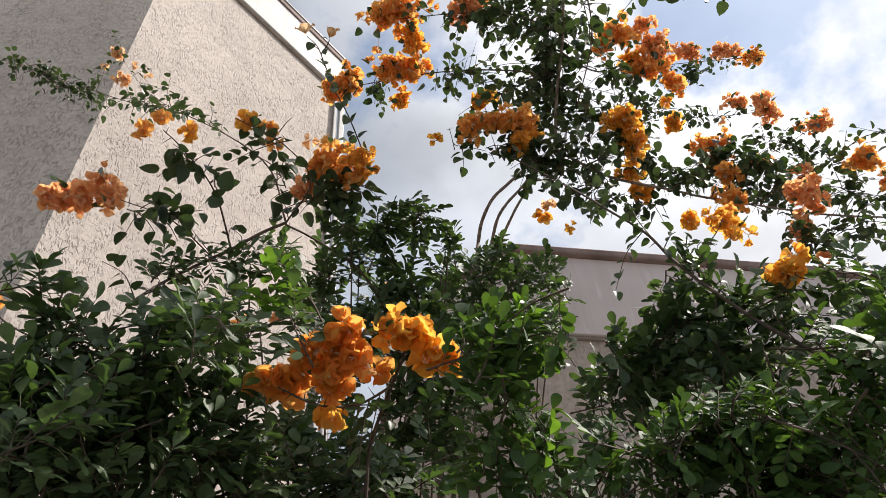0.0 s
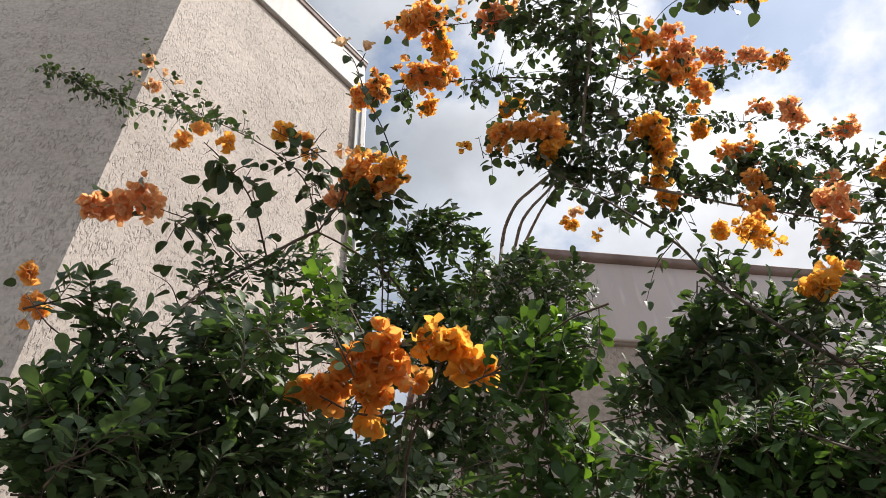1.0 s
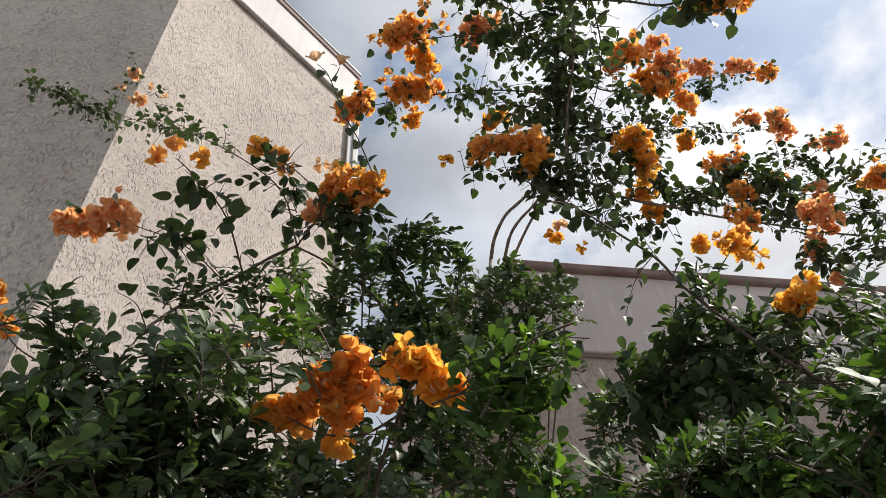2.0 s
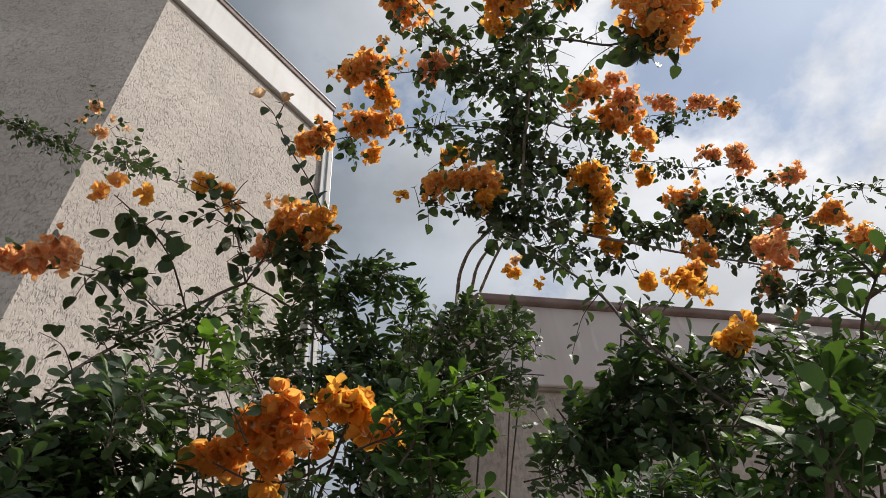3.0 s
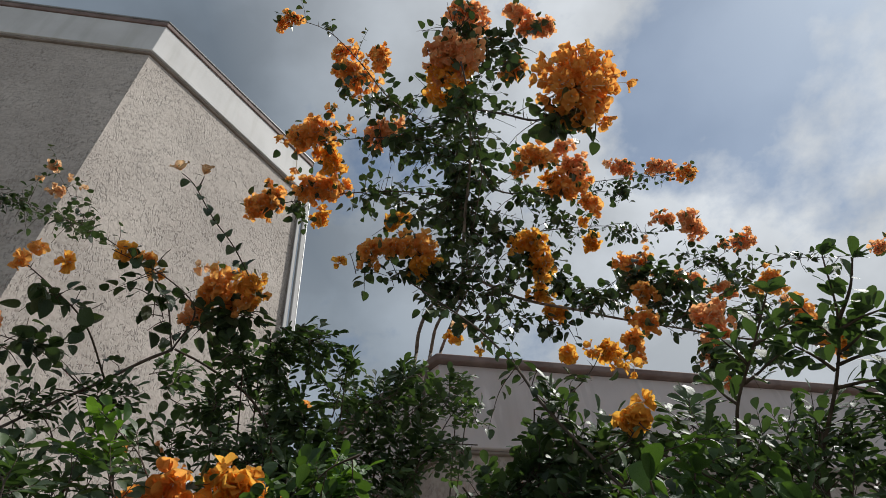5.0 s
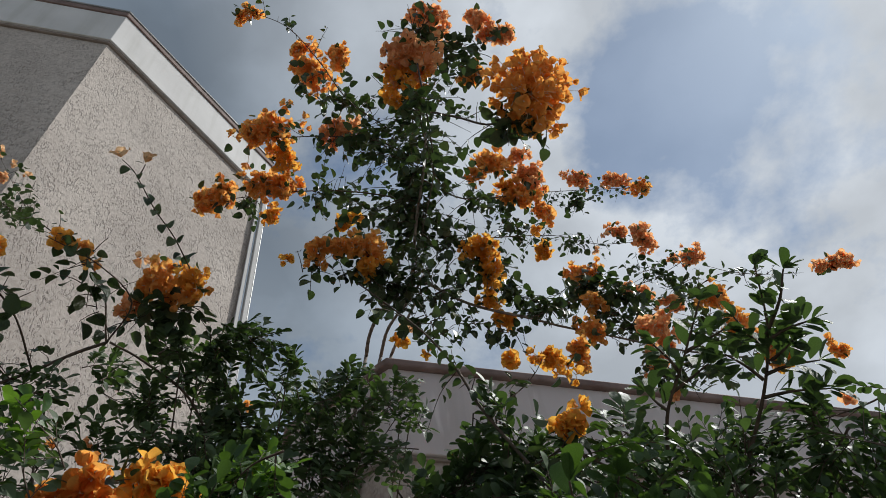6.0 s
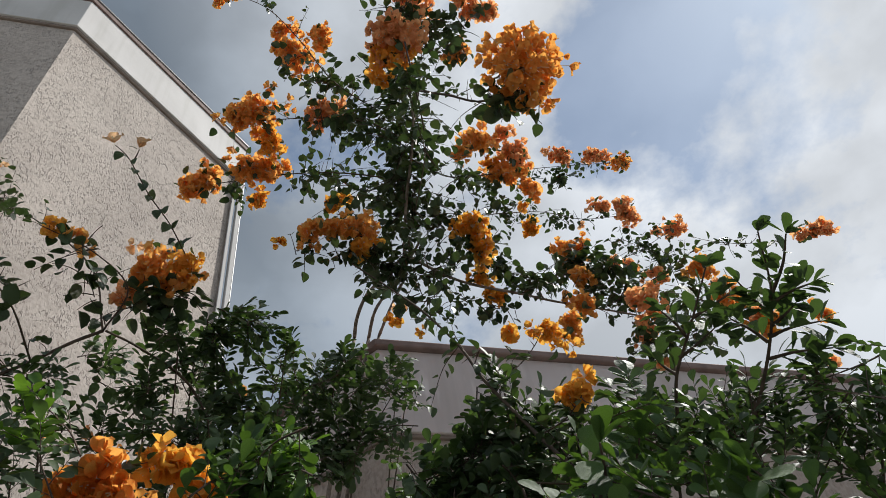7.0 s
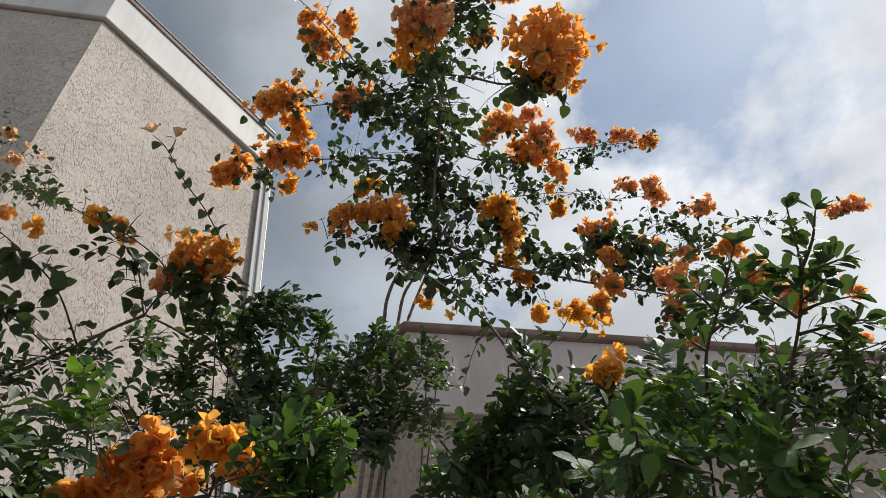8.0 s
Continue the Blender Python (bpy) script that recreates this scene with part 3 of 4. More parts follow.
CROWN_LEAVES = [
    (0.662, 0.92, 3.897, 0.751, 1.298, 3.579, 0.203, 0.36),
    (0.553, 1.292, 3.311, 0.795, 1.272, 3.23, 0.089, 1.1),
    (0.723, 1.212, 3.064, 0.756, 1.227, 3.037, 0.051, 1),
    (0.418, 1.138, 3.869, 0.64, 1.128, 3.815, 0.078, 0.45),
    (0.36, 1.366, 3.865, 0.55, 1.346, 3.834, 0.058, 0.8),
    (0.409, 1.04, 4.014, 0.557, 1.059, 3.972, 0.063, 0.8),
    (0.253, 1.074, 4.126, 0.418, 1.108, 4.084, 0.03, 1),
    (0.139, 1.486, 3.932, 0.194, 1.48, 3.93, 0.042, 1),
    (0.374, 1.291, 3.302, 0.615, 1.257, 3.256, 0.044, 1.1),
    (0.641, 0.763, 4.069, 0.787, 0.769, 3.924, 0.091, 0.7),
    (0.934, 0.763, 4.063, 0.839, 0.84, 3.961, 0.063, 0.7),
]
ARM_LEAVES = [
    (0.816, 1.211, 3.603, 0.92, 1.447, 3.405, 0.088, 0.35),
    (0.575, 1.281, 3.703, 0.51, 1.418, 3.638, 0.077, 0.35),
    (0.908, 1.344, 3.596, 1.062, 1.362, 3.506, 0.083, 0.9),
    (0.906, 1.185, 3.687, 0.966, 1.202, 3.65, 0.061, 0.8),
    (1.199, 1.407, 4.083, 1.279, 1.496, 3.992, 0.063, 0.9),
    (1.128, 1.531, 3.595, 1.33, 1.469, 3.506, 0.084, 0.9),
    (1.2, 1.549, 3.412, 0.974, 1.608, 3.5, 0.054, 0.8),
    (1.505, 1.6, 3.786, 1.725, 1.51, 3.668, 0.105, 0.9),
    (1.57, 1.589, 3.62, 1.77, 1.488, 3.51, 0.092, 0.55),
    (1.966, 1.666, 4.123, 2.126, 1.645, 3.989, 0.056, 0.9),
    (1.798, 1.394, 3.407, 1.981, 1.312, 3.246, 0.114, 0.5),
    (1.648, 1.496, 3.212, 1.777, 1.362, 3.169, 0.093, 0.7),
    (1.947, 1.207, 3.487, 2.074, 1.125, 3.398, 0.018, 1),
]
NEAR_LEAVES = [
    (1.741, 1.737, 4.72, 1.839, 1.684, 4.682, 0.068, 0.9),
    (0.775, 0.624, 3.146, 0.895, 0.611, 3.086, 0.04, 1.6),
    (0.606, 0.693, 3.396, 0.69, 0.876, 3.287, 0.038, 1),
    (1.69, 1.781, 4.386, 1.848, 1.699, 4.319, 0.038, 1),
]
LEFT_LEAVES = [
    (-0.33, 1.004, 2.802, -0.225, 1.086, 2.753, 0.035, 0.8),
    (-0.131, 1.127, 2.926, -0.092, 1.175, 2.888, 0.038, 1.2),
    (-0.213, 1.015, 2.977, -0.078, 1.074, 2.945, 0.026, 0.9),
    (-0.048, 1.35, 3.057, 0.102, 1.298, 3.098, 0.077, 0.9),
    (-0.455, 1.15, 2.76, -0.318, 1.229, 2.807, 0.041, 0.9),
    (-1.392, 1.889, 4.464, -1.113, 2.051, 4.519, 0.047, 2),
    (-0.813, 1.775, 4.108, -0.453, 1.405, 3.518, 0.023, 1),
    (0.098, 1.061, 2.299, 0.18, 1.064, 2.268, 0.022, 0.8),
]
LEFT_HEDGE = [
    (-0.433, 1.054, 2.173, 0.141),
    (-0.295, 1.039, 2.201, 0.116),
    (-0.174, 1.068, 2.252, 0.087),
    (-0.403, 1.009, 2.273, 0.05),
    (-0.457, 0.982, 2.357, 0.036),
    (-0.189, 0.91, 2.243, 0.054),
    (-0.325, 1.037, 2.059, 0.13),
    (-0.158, 1.112, 2.137, 0.126),
    (-0.057, 0.93, 2.349, 0.034),
    (-0.279, 0.968, 2.286, 0.044),
    (-0.513, 1.017, 2.109, 0.112),
    (-0.261, 1.089, 2.322, 0.084),
]
MIDDLE_HEDGE = [
    (0.115, 1.58, 3.146, 0.107),
    (0.29, 1.5, 3.107, 0.073),
    (0.016, 1.604, 3.014, 0.128),
    (0.224, 1.63, 3.01, 0.14),
    (0.488, 1.802, 3.218, 0.131),
    (0.042, 1.59, 2.75, 0.132),
    (0.291, 1.543, 2.581, 0.14),
    (0.115, 1.499, 2.357, 0.145),
    (0.658, 1.885, 3.457, 0.094),
    (0.825, 1.888, 3.37, 0.101),
    (0.461, 1.709, 2.913, 0.134),
    (-0.126, 1.636, 3.129, 0.071),
    (0.533, 1.702, 3.23, 0.111),
    (0.684, 1.7, 3.174, 0.111),
    (0.59, 1.675, 2.961, 0.121),
    (0.837, 1.825, 3.254, 0.069),
    (0.467, 1.666, 3.014, 0.112),
    (0.563, 1.59, 3.192, 0.07),
    (0.628, 1.65, 3.043, 0.105),
    (0.548, 1.672, 2.833, 0.116),
    (0.722, 1.752, 2.962, 0.087),
    (0.076, 1.413, 3.064, 0.044),
    (0.219, 1.421, 3.107, 0.052),
    (0.305, 1.403, 3.108, 0.045),
    (0.377, 1.482, 3.086, 0.064),
    (0.161, 1.448, 3.025, 0.068),
]
LOW_HEDGE = [
    (-0.17, 1.308, 2.755, 0.096),
    (-0.168, 1.158, 2.475, 0.087),
    (-0.069, 1.375, 2.692, 0.111),
    (0.01, 1.516, 2.968, 0.094),
    (0.123, 1.531, 2.805, 0.106),
    (0.237, 1.532, 2.932, 0.119),
    (-0.121, 1.263, 2.513, 0.099),
    (0.336, 1.507, 2.796, 0.106),
    (-0.312, 1.228, 2.667, 0.05),
    (0.25, 1.487, 2.688, 0.109),
    (0.036, 1.441, 2.615, 0.088),
]
CENTRE_HEDGE = [
    (0.307, 0.857, 2.18, 0.042),
    (0.3, 0.887, 2.117, 0.045),
    (0.332, 0.827, 2.213, 0.032),
    (0.23, 0.881, 1.982, 0.053),
    (0.326, 0.893, 2.033, 0.031),
    (0.28, 0.866, 2.202, 0.028),
]
BACK_HEDGE = [
    (0.76, 1.083, 2.474, 0.092),
    (0.701, 1.191, 2.494, 0.068),
    (0.849, 0.995, 2.467, 0.066),
    (0.695, 1.179, 2.349, 0.128),
    (0.79, 1.04, 2.324, 0.099),
    (0.873, 0.921, 2.346, 0.074),
    (0.792, 0.993, 2.524, 0.04),
    (0.709, 1.211, 2.484, 0.068),
    (0.775, 1.137, 2.516, 0.061),
    (0.8, 1.115, 2.439, 0.079),
    (0.865, 0.999, 2.424, 0.07),
    (0.962, 0.855, 2.381, 0.052),
    (0.895, 1, 2.305, 0.074),
    (0.72, 1.175, 2.352, 0.09),
    (0.806, 1.033, 2.275, 0.084),
    (0.63, 1.299, 2.432, 0.061),
]
RIGHT_HEDGE = [
    (0.467, 0.928, 2.048, 0.074),
    (0.577, 0.873, 2.031, 0.093),
    (0.639, 0.767, 1.989, 0.089),
    (0.797, 0.741, 2.092, 0.055),
    (0.7, 0.801, 1.927, 0.078),
    (0.686, 0.875, 1.956, 0.071),
    (0.804, 0.789, 2.008, 0.071),
    (0.832, 0.666, 2.157, 0.036),
    (0.801, 0.686, 2.09, 0.048),
]
FAR_RIGHT_HEDGE = [
    (0.917, 0.793, 2.269, 0.047),
    (0.974, 0.74, 2.253, 0.047),
    (1.043, 0.687, 2.247, 0.044),
    (1.093, 0.641, 2.223, 0.05),
    (1.137, 0.615, 2.181, 0.048),
    (1.002, 0.733, 2.203, 0.055),
    (1.075, 0.656, 2.159, 0.054),
    (0.886, 0.675, 2.195, 0.045),
    (0.921, 0.631, 2.144, 0.053),
    (1.017, 0.619, 2.178, 0.05),
    (1.061, 0.557, 2.165, 0.055),
    (1.111, 0.554, 2.123, 0.044),
    (1.165, 0.548, 2.128, 0.036),
    (0.946, 0.62, 2.089, 0.065),
    (1.042, 0.57, 2.071, 0.07),
    (0.856, 0.653, 2.092, 0.056),
    (1.103, 0.54, 2.046, 0.051),
]
NEAR_HEDGE = [
    (0.629, 0.508, 1.95, 0.031),
    (0.804, 0.597, 2.027, 0.068),
    (0.997, 0.513, 2.003, 0.085),
    (0.775, 0.451, 1.904, 0.028),
    (0.271, 0.833, 2.182, 0.045),
]
BOTTOM_HEDGE = [
    (-0.028, 1.371, 2.333, 0.096),
    (0.025, 1.274, 2.162, 0.09),
    (0.178, 1.383, 2.224, 0.087),
    (0.321, 1.534, 2.398, 0.098),
    (0.387, 1.585, 2.562, 0.076),
    (0.49, 1.21, 2.151, 0.07),
    (0.531, 1.027, 2.042, 0.073),
    (0.628, 0.916, 1.985, 0.081),
    (-0.081, 1.205, 2.103, 0.073),
]



# ---------------------------------------------------------------- growing
LINES = {}


def runners(bag, twigs, thing, rng, every=0.055):
    """Thin leafy side shoots all along the branches of a vine."""
    for line in LINES.get(thing.name, ()):
        for p, q in zip(line, line[1:]):
            for _ in range(max(0, int((q - p).length / every + rng.random()))):
                start = p.lerp(q, rng.random())
                way = ((q - p).normalized() * 0.5 + any_way(rng)).normalized()
                reach = rng.uniform(0.04, 0.15)
                end = start + way * reach + Vector((0, 0, -0.15 * reach))
                mid = start + way * reach * 0.5 + Vector((0, 0, 0.03 * reach)) + any_way(rng) * 0.008
                twigs.add(*tube((start, mid, end), 0.0016, 0.0007, 3))
                if rng.random() < 0.1:
                    continue
                count = max(3, int(reach / 0.018))
                for k in range(count):
                    s = (k + 0.7) / count
                    at = start.lerp(mid, s * 2) if s < 0.5 else mid.lerp(end, s * 2 - 1)
                    side = way.cross(any_way(rng)).normalized()
                    y = (side + way * 0.4 + Vector((0, 0, rng.uniform(-0.9, 0.1)))).normalized()
                    zh = Vector((rng.uniform(-0.6, 0.6), rng.uniform(-1.1, 0.2), 0.8))
                    bag.add(rng.randrange(3), at + y * 0.006, y, zh, rng.uniform(0.017, 0.034), rng.uniform(0.85, 1.1))


def vine_leaves(bag, twigs, cap, rng, singles, keep_single, large=1.0):
    x0, y0, z0, x1, y1, z1, r, dense = cap
    a, b = Vector((x0, y0, z0)), Vector((x1, y1, z1))
    length = (b - a).length
    shoots = max(4, int(dense * (length + 1.6 * r) * r * 1500))
    for _ in range(shoots):
        t = rng.random()
        start = a.lerp(b, t) + any_way(rng) * r * 0.35 * rng.random()
        way = any_way(rng)
        way.z = way.z * 0.8 + 0.1
        way = (way + (b - a) * 0.5).normalized()
        reach = r * rng.uniform(0.5, 1.2) + 0.03
        mid = start + way * reach * 0.5 + Vector((0, 0, 0.06 * reach))
        end = start + way * reach + Vector((0, 0, -0.12 * reach))
        twigs.add(*tube((start, mid, end), 0.0018, 0.0008, 3))
        count = max(3, int(reach / (0.019 * large)))
        if rng.random() < 0.15:
            continue
        for k in range(count):
            s = (k + 0.6) / count
            at = start.lerp(mid, s * 2) if s < 0.5 else mid.lerp(end, s * 2 - 1)
            side = way.cross(any_way(rng)).normalized()
            y = (side + way * rng.uniform(-0.1, 0.6) + Vector((0, 0, rng.uniform(-0.95, 0.15)))).normalized()
            size = rng.uniform(0.022, 0.042) * large
            at = at + y * 0.008
            zh = Vector((rng.uniform(-0.6, 0.6), rng.uniform(-1.1, 0.2), 0.8)) + side * 0.2
            if len(singles) < keep_single:
                singles.append((rng.randrange(3), at, y, zh, size))
            else:
                bag.add(rng.randrange(3), at, y, zh, size, rng.uniform(0.85, 1.1))


def flower_spray(thing, cap, rng, near):
    """One dense spray of flowers. near: every flower is an object of its own."""
    x0, y0, z0, x1, y1, z1, r, tone = cap
    a, b = Vector((x0, y0, z0)), Vector((x1, y1, z1))
    length = (b - a).length
    size0 = 0.027 if tone == "s" and r < 0.011 else 0.020 if r < 0.02 else (0.028 if near and math.dist(a, (0.05, 1.0, 2.2)) < 0.35 else 0.022)
    area = 2 * math.pi * r * length + 4 * math.pi * r * r
    count = 1 if tone == "s" and r < 0.011 else max(3, int(area / (0.0010 if size0 > 0.025 else 0.00088)))
    core, bag, flowers = Bag(), Bag(), []
    # small loose groups round the dense middle
    groups = [] if count < 12 or r > 0.1 else [(a.lerp(b, rng.random()) + any_way(rng) * (r + rng.uniform(-0.02, 0.012)), rng.randrange(2, 5)) for _ in range(3 + count // 9)]
    spots = [None] * count + [g for g, k in groups for _ in range(k)]
    # the spray is a bunch of small tight bunches, with gaps between them
    knots = max(1, int((length + 1.3 * r) * r / 0.0009 * (1.5 if size0 > 0.025 else 0.62)))
    knots = [(a.lerp(b, (k + rng.random()) / knots), any_way(rng)) for k in range(knots)]
    for g, k in groups:
        near_by = a.lerp(b, rng.random())
        core.add(*tube((near_by, near_by.lerp(g, 0.5) + Vector((0, 0, 0.01)), g), 0.0012, 0.0008, 3))
    for spot in spots:
        out = any_way(rng)
        out.z = out.z * 0.9 + 0.12
        out.normalize()
        depth = max(0.004, r - size0 * 1.0) if spot is None else 0.010
        if spot is None:
            knot, way = rng.choice(knots)
            spine = knot
            lump = min(depth, max(0.030, r * 0.42 if r > 0.1 else 0))
            centre = knot + way * max(0.0, depth - lump)
            if r > 0.1:
                centre, lump = a.lerp(b, rng.random()), depth
        else:
            spine, lump, centre = spot, depth, spot
        at = centre + out * lump * (rng.random() ** 0.4) * (1.25 if rng.random() < 0.12 else 1.0) + any_way(rng) * 0.006
        if count == 1:
            at = a.copy()
        out = (at - spine).normalized() if (at - spine).length > 0.004 else out
        up = (out + any_way(rng) * 0.45).normalized() if count > 1 else Vector((rng.uniform(-0.3, 0.3), -0.75, 0.25)).normalized()
        size = size0 * rng.uniform(0.78, 1.15)
        core.add(*tube((spine, (spine + at) / 2 + Vector((0, 0, -0.003)), at), 0.0011, 0.0008, 3))
        for _ in range(2):
            tip = at + (up + any_way(rng) * 0.25).normalized() * size * 0.5
            core.add(*tube((at, at.lerp(tip, 0.5), tip), 0.0009, 0.0014, 3))
        flowers.append((rng.randrange(len(FLOWERS)), at, up, any_way(rng), size))
    words = {"d": "dense spray of deep orange papery flowers", "o": "dense spray of orange papery flowers", "p": "fading peach-orange spray of papery flowers",
             "g": "bright golden-orange spray of papery flowers", "s": "pale salmon single papery flower"}
    if near:
        ob = under(mesh_object("flower_head", core.v, core.f, FLORET), thing)
        for i, at, up, zh, size in flowers:
            me = FLOWER_MESHES[tone][i]
            child = new("flower", me)
            child.parent = ob
            x, z, y = basis_to(up, zh)
            m = Matrix((x * size, y * -size, z * size)).transposed().to_4x4()
            m.translation = at
            child.matrix_basis = m
    else:
        for i, at, up, zh, size in flowers:
            x, z, y = basis_to(up, zh)
            bag.add([at + (x * v.x - y * v.y + z * v.z) * size for v in FLOWERS[i][0]], FLOWERS[i][1])
        ob = bag.made("flower_head", TONES[tone][0], thing)
        pist = under(mesh_object("flower_stalk", core.v, core.f, FLORET), thing)
        pist.parent, pist.matrix_parent_inverse = ob, Matrix.Identity(4)
    return tagged(ob, words[tone])


def blade_mesh(name, shape, mat):
    me = bpy.data.meshes.new(name)
    me.from_pydata([tuple(v) for v in shape[0]], [], shape[1])
    me.materials.append(mat)
    me.shade_smooth()
    return me


FLOWER_MESHES = {k: [blade_mesh("flower", s, TONES[k][1]) for s in FLOWERS] for k in TONES}
VINE_MESHES = [blade_mesh("vine_leaf", s, VINE_LEAF_SINGLE) for s in VINE_BLADES]
SUNLIT_MESHES = [blade_mesh("hedge_leaf", s, SUNLIT_LEAF_SINGLE) for s in HEDGE_BLADES]
HEDGE_MESHES = [blade_mesh("hedge_leaf", s, HEDGE_LEAF_SINGLE) for s in HEDGE_BLADES]
ROUND_MESHES = [blade_mesh("broad_leaf", s, HEDGE_LEAF_SINGLE) for s in ROUND_BLADES]
BROAD_MESHES = [blade_mesh("broad_leaf", s, SUNLIT_LEAF_SINGLE) for s in ROUND_BLADES]


def hang_leaves(thing, singles, meshes):
    shift = Matrix.Translation(-thing.location)
    for i, at, y, zh, size in singles:
        ob = new("leaf", meshes[i])
        ob.parent = thing
        ob.matrix_parent_inverse = shift
        ob.matrix_basis = frame_matrix(at, y, zh, size)


def branch(thing, r0, r1, *points, name="branch", thorns=True, mat=None, rng=random.Random(11)):
    bag = Bag()
    bag.add(*tube(points, r0, r1, 8 if r0 > 0.005 else 5, 0.08, rng))
    line = smooth_line(points, 6)
    if name == "branch" and r0 < 0.0069:
        LINES.setdefault(thing.name, []).append(line)
    if thorns:
        for i in range(2, len(line) - 1):
            if rng.random() < 0.5:
                d = (line[i] - line[i - 1]).normalized()
                side = d.cross(any_way(rng)).normalized()
                tip = line[i] + side * rng.uniform(0.010, 0.022) + d * 0.004
                bag.add(*tube((line[i], line[i].lerp(tip, 0.5), tip), 0.0016, 0.0003, 3))
    return bag.made(name, mat or (BARK if r0 > 0.0055 else TWIG), thing)


def leafy_shoot(thing, size, *points, rng=random.Random(41)):
    """A thin free-standing shoot with small heart-shaped leaves set alternately along it."""
    under(mesh_object("stem", *tube(points, 0.0019, 0.0009, 5, 0.08, rng), TWIG, None, True), thing)
    line, leaves, run, side = smooth_line(points, 8), [], 0.0, 1.0
    for p, q in zip(line, line[1:]):
        run += (q - p).length
        if run < 0.022 * rng.uniform(0.7, 1.2):
            continue
        run, side = 0.0, -side
        way = (q - p).normalized()
        y = (way.cross(Vector((0.1, 1, 0.2))).normalized() * side + way * 0.35 + Vector((0, 0, rng.uniform(-0.7, 0.0))) + any_way(rng) * 0.3).normalized()
        leaves.append((rng.randrange(3), q + y * 0.005, y, Vector((rng.uniform(-0.5, 0.5), -0.8, 0.5)), size * rng.uniform(0.7, 1.15)))
    hang_leaves(thing, leaves, VINE_MESHES)


def vine(thing, flowers, leaves, seed, near_limit, every=0.075, bold=(), fine=(), singles_at_most=300, tucked=True, own_seeds=False):
    rng = random.Random(seed)
    foliage, twigs, singles, between = LeafBag(VINE_BLADES), Bag(), [], []
    order = sorted(leaves, key=lambda c: (c[0] ** 2 + c[1] ** 2 + (c[2] - 1.5) ** 2))
    for cap in order:
        vine_leaves(foliage, twigs, cap, rng, singles, singles_at_most, 1.2 if cap in bold else 0.75 if cap in fine else 1.0)
    runners(foliage, twigs, thing, rng, every)
    if foliage.count():
        tagged(foliage.made("foliage", VINE_LEAF, thing), "dark green heart-shaped leaves", kind="stuff")
    tagged(twigs.made("twig", TWIG, thing), "thin brown thorny twigs", kind="stuff")
    for i, cap in enumerate(flowers):
        rng = random.Random(seed * 100 + i) if own_seeds else rng
        near = math.sqrt(cap[0] ** 2 + cap[1] ** 2 + (cap[2] - 1.5) ** 2) < near_limit
        flower_spray(thing, cap, rng, near)
        # a few leaves stick out between the flowers
        a, b = Vector(cap[:3]), Vector(cap[3:6])
        for _ in range(int(((b - a).length + cap[6]) * cap[6] / 0.0009) if tucked and 0.1 > cap[6] > 0.016 else 0):
            way = any_way(rng)
            at = a.lerp(b, rng.random()) + way * cap[6] * rng.uniform(0.7, 1.0)
            between.append((rng.randrange(3), at, (way + any_way(rng) * 0.9).normalized(), any_way(rng), rng.uniform(0.022, 0.038)))
    mixed = LeafBag(VINE_BLADES)
    for i, at, y, zh, size in between:
        mixed.add(i, at, y, zh, size)
    if mixed.count():
        tagged(mixed.made("flower_leaves", VINE_LEAF, thing), "dark green leaves between the flowers", kind="stuff")
    hang_leaves(thing, singles, VINE_MESHES)


def spray(bag, lime, twigs, at, way, rng, singles, keep_single, bright, broad=1.0):
    """A leafy hedge shoot: an upright twig with feathered leaves of small rounded leaflets."""
    length = rng.uniform(0.07, 0.16)
    top = at
    at = at - way * length - Vector((0, 0, 0.02))
    mid = at.lerp(top, 0.5) + any_way(rng) * 0.01
    twigs.add(*tube((at, mid, top), 0.0022, 0.0010, 3))
    golden = rng.uniform(0, 6.28)
    n = rng.randrange(6, 9)
    for k in range(n + 1):
        s = 0.12 + 0.88 * k / n
        base = at.lerp(mid, s * 2) if s < 0.5 else mid.lerp(top, s * 2 - 1)
        golden += 2.4
        side = way.cross(Vector((math.cos(golden), math.sin(golden), 0.3))).normalized()
        rach = (side + way * (0.5 + 0.7 * s) + Vector((0, 0, 0.1))).normalized()
        if k == n:
            rach = way
        rl = rng.uniform(0.042, 0.075)
        twigs.add(*tube((base, base + rach * rl * 0.5, base + rach * rl), 0.0010, 0.0006, 3))
        flat = rach.cross(side.cross(rach)).normalized()
        nrm = (Vector((0.1, -0.55, 0.75)) + any_way(rng) * 0.6).normalized()
        m = rng.randrange(5, 9)
        for j in range(m + 1):
            u = 0.2 + 0.8 * j / m
            q = base + rach * rl * u
            across = rach.cross(nrm).normalized() * (1 if j % 2 else -1)
            y = (across + rach * 0.75 + any_way(rng) * 0.22).normalized() if j < m else rach
            size = rng.uniform(0.019, 0.031) * (0.8 + 0.35 * u) * broad
            zh = nrm + any_way(rng) * 0.25
            if bright and s > 0.55:
                lime.add(rng.randrange(3), q, y, zh, size)
            elif len(singles) < keep_single and rng.random() < 0.5:
                singles.append((rng.randrange(3), q, y, zh, size))
            else:
                bag.add(rng.randrange(3), q, y, zh, size)


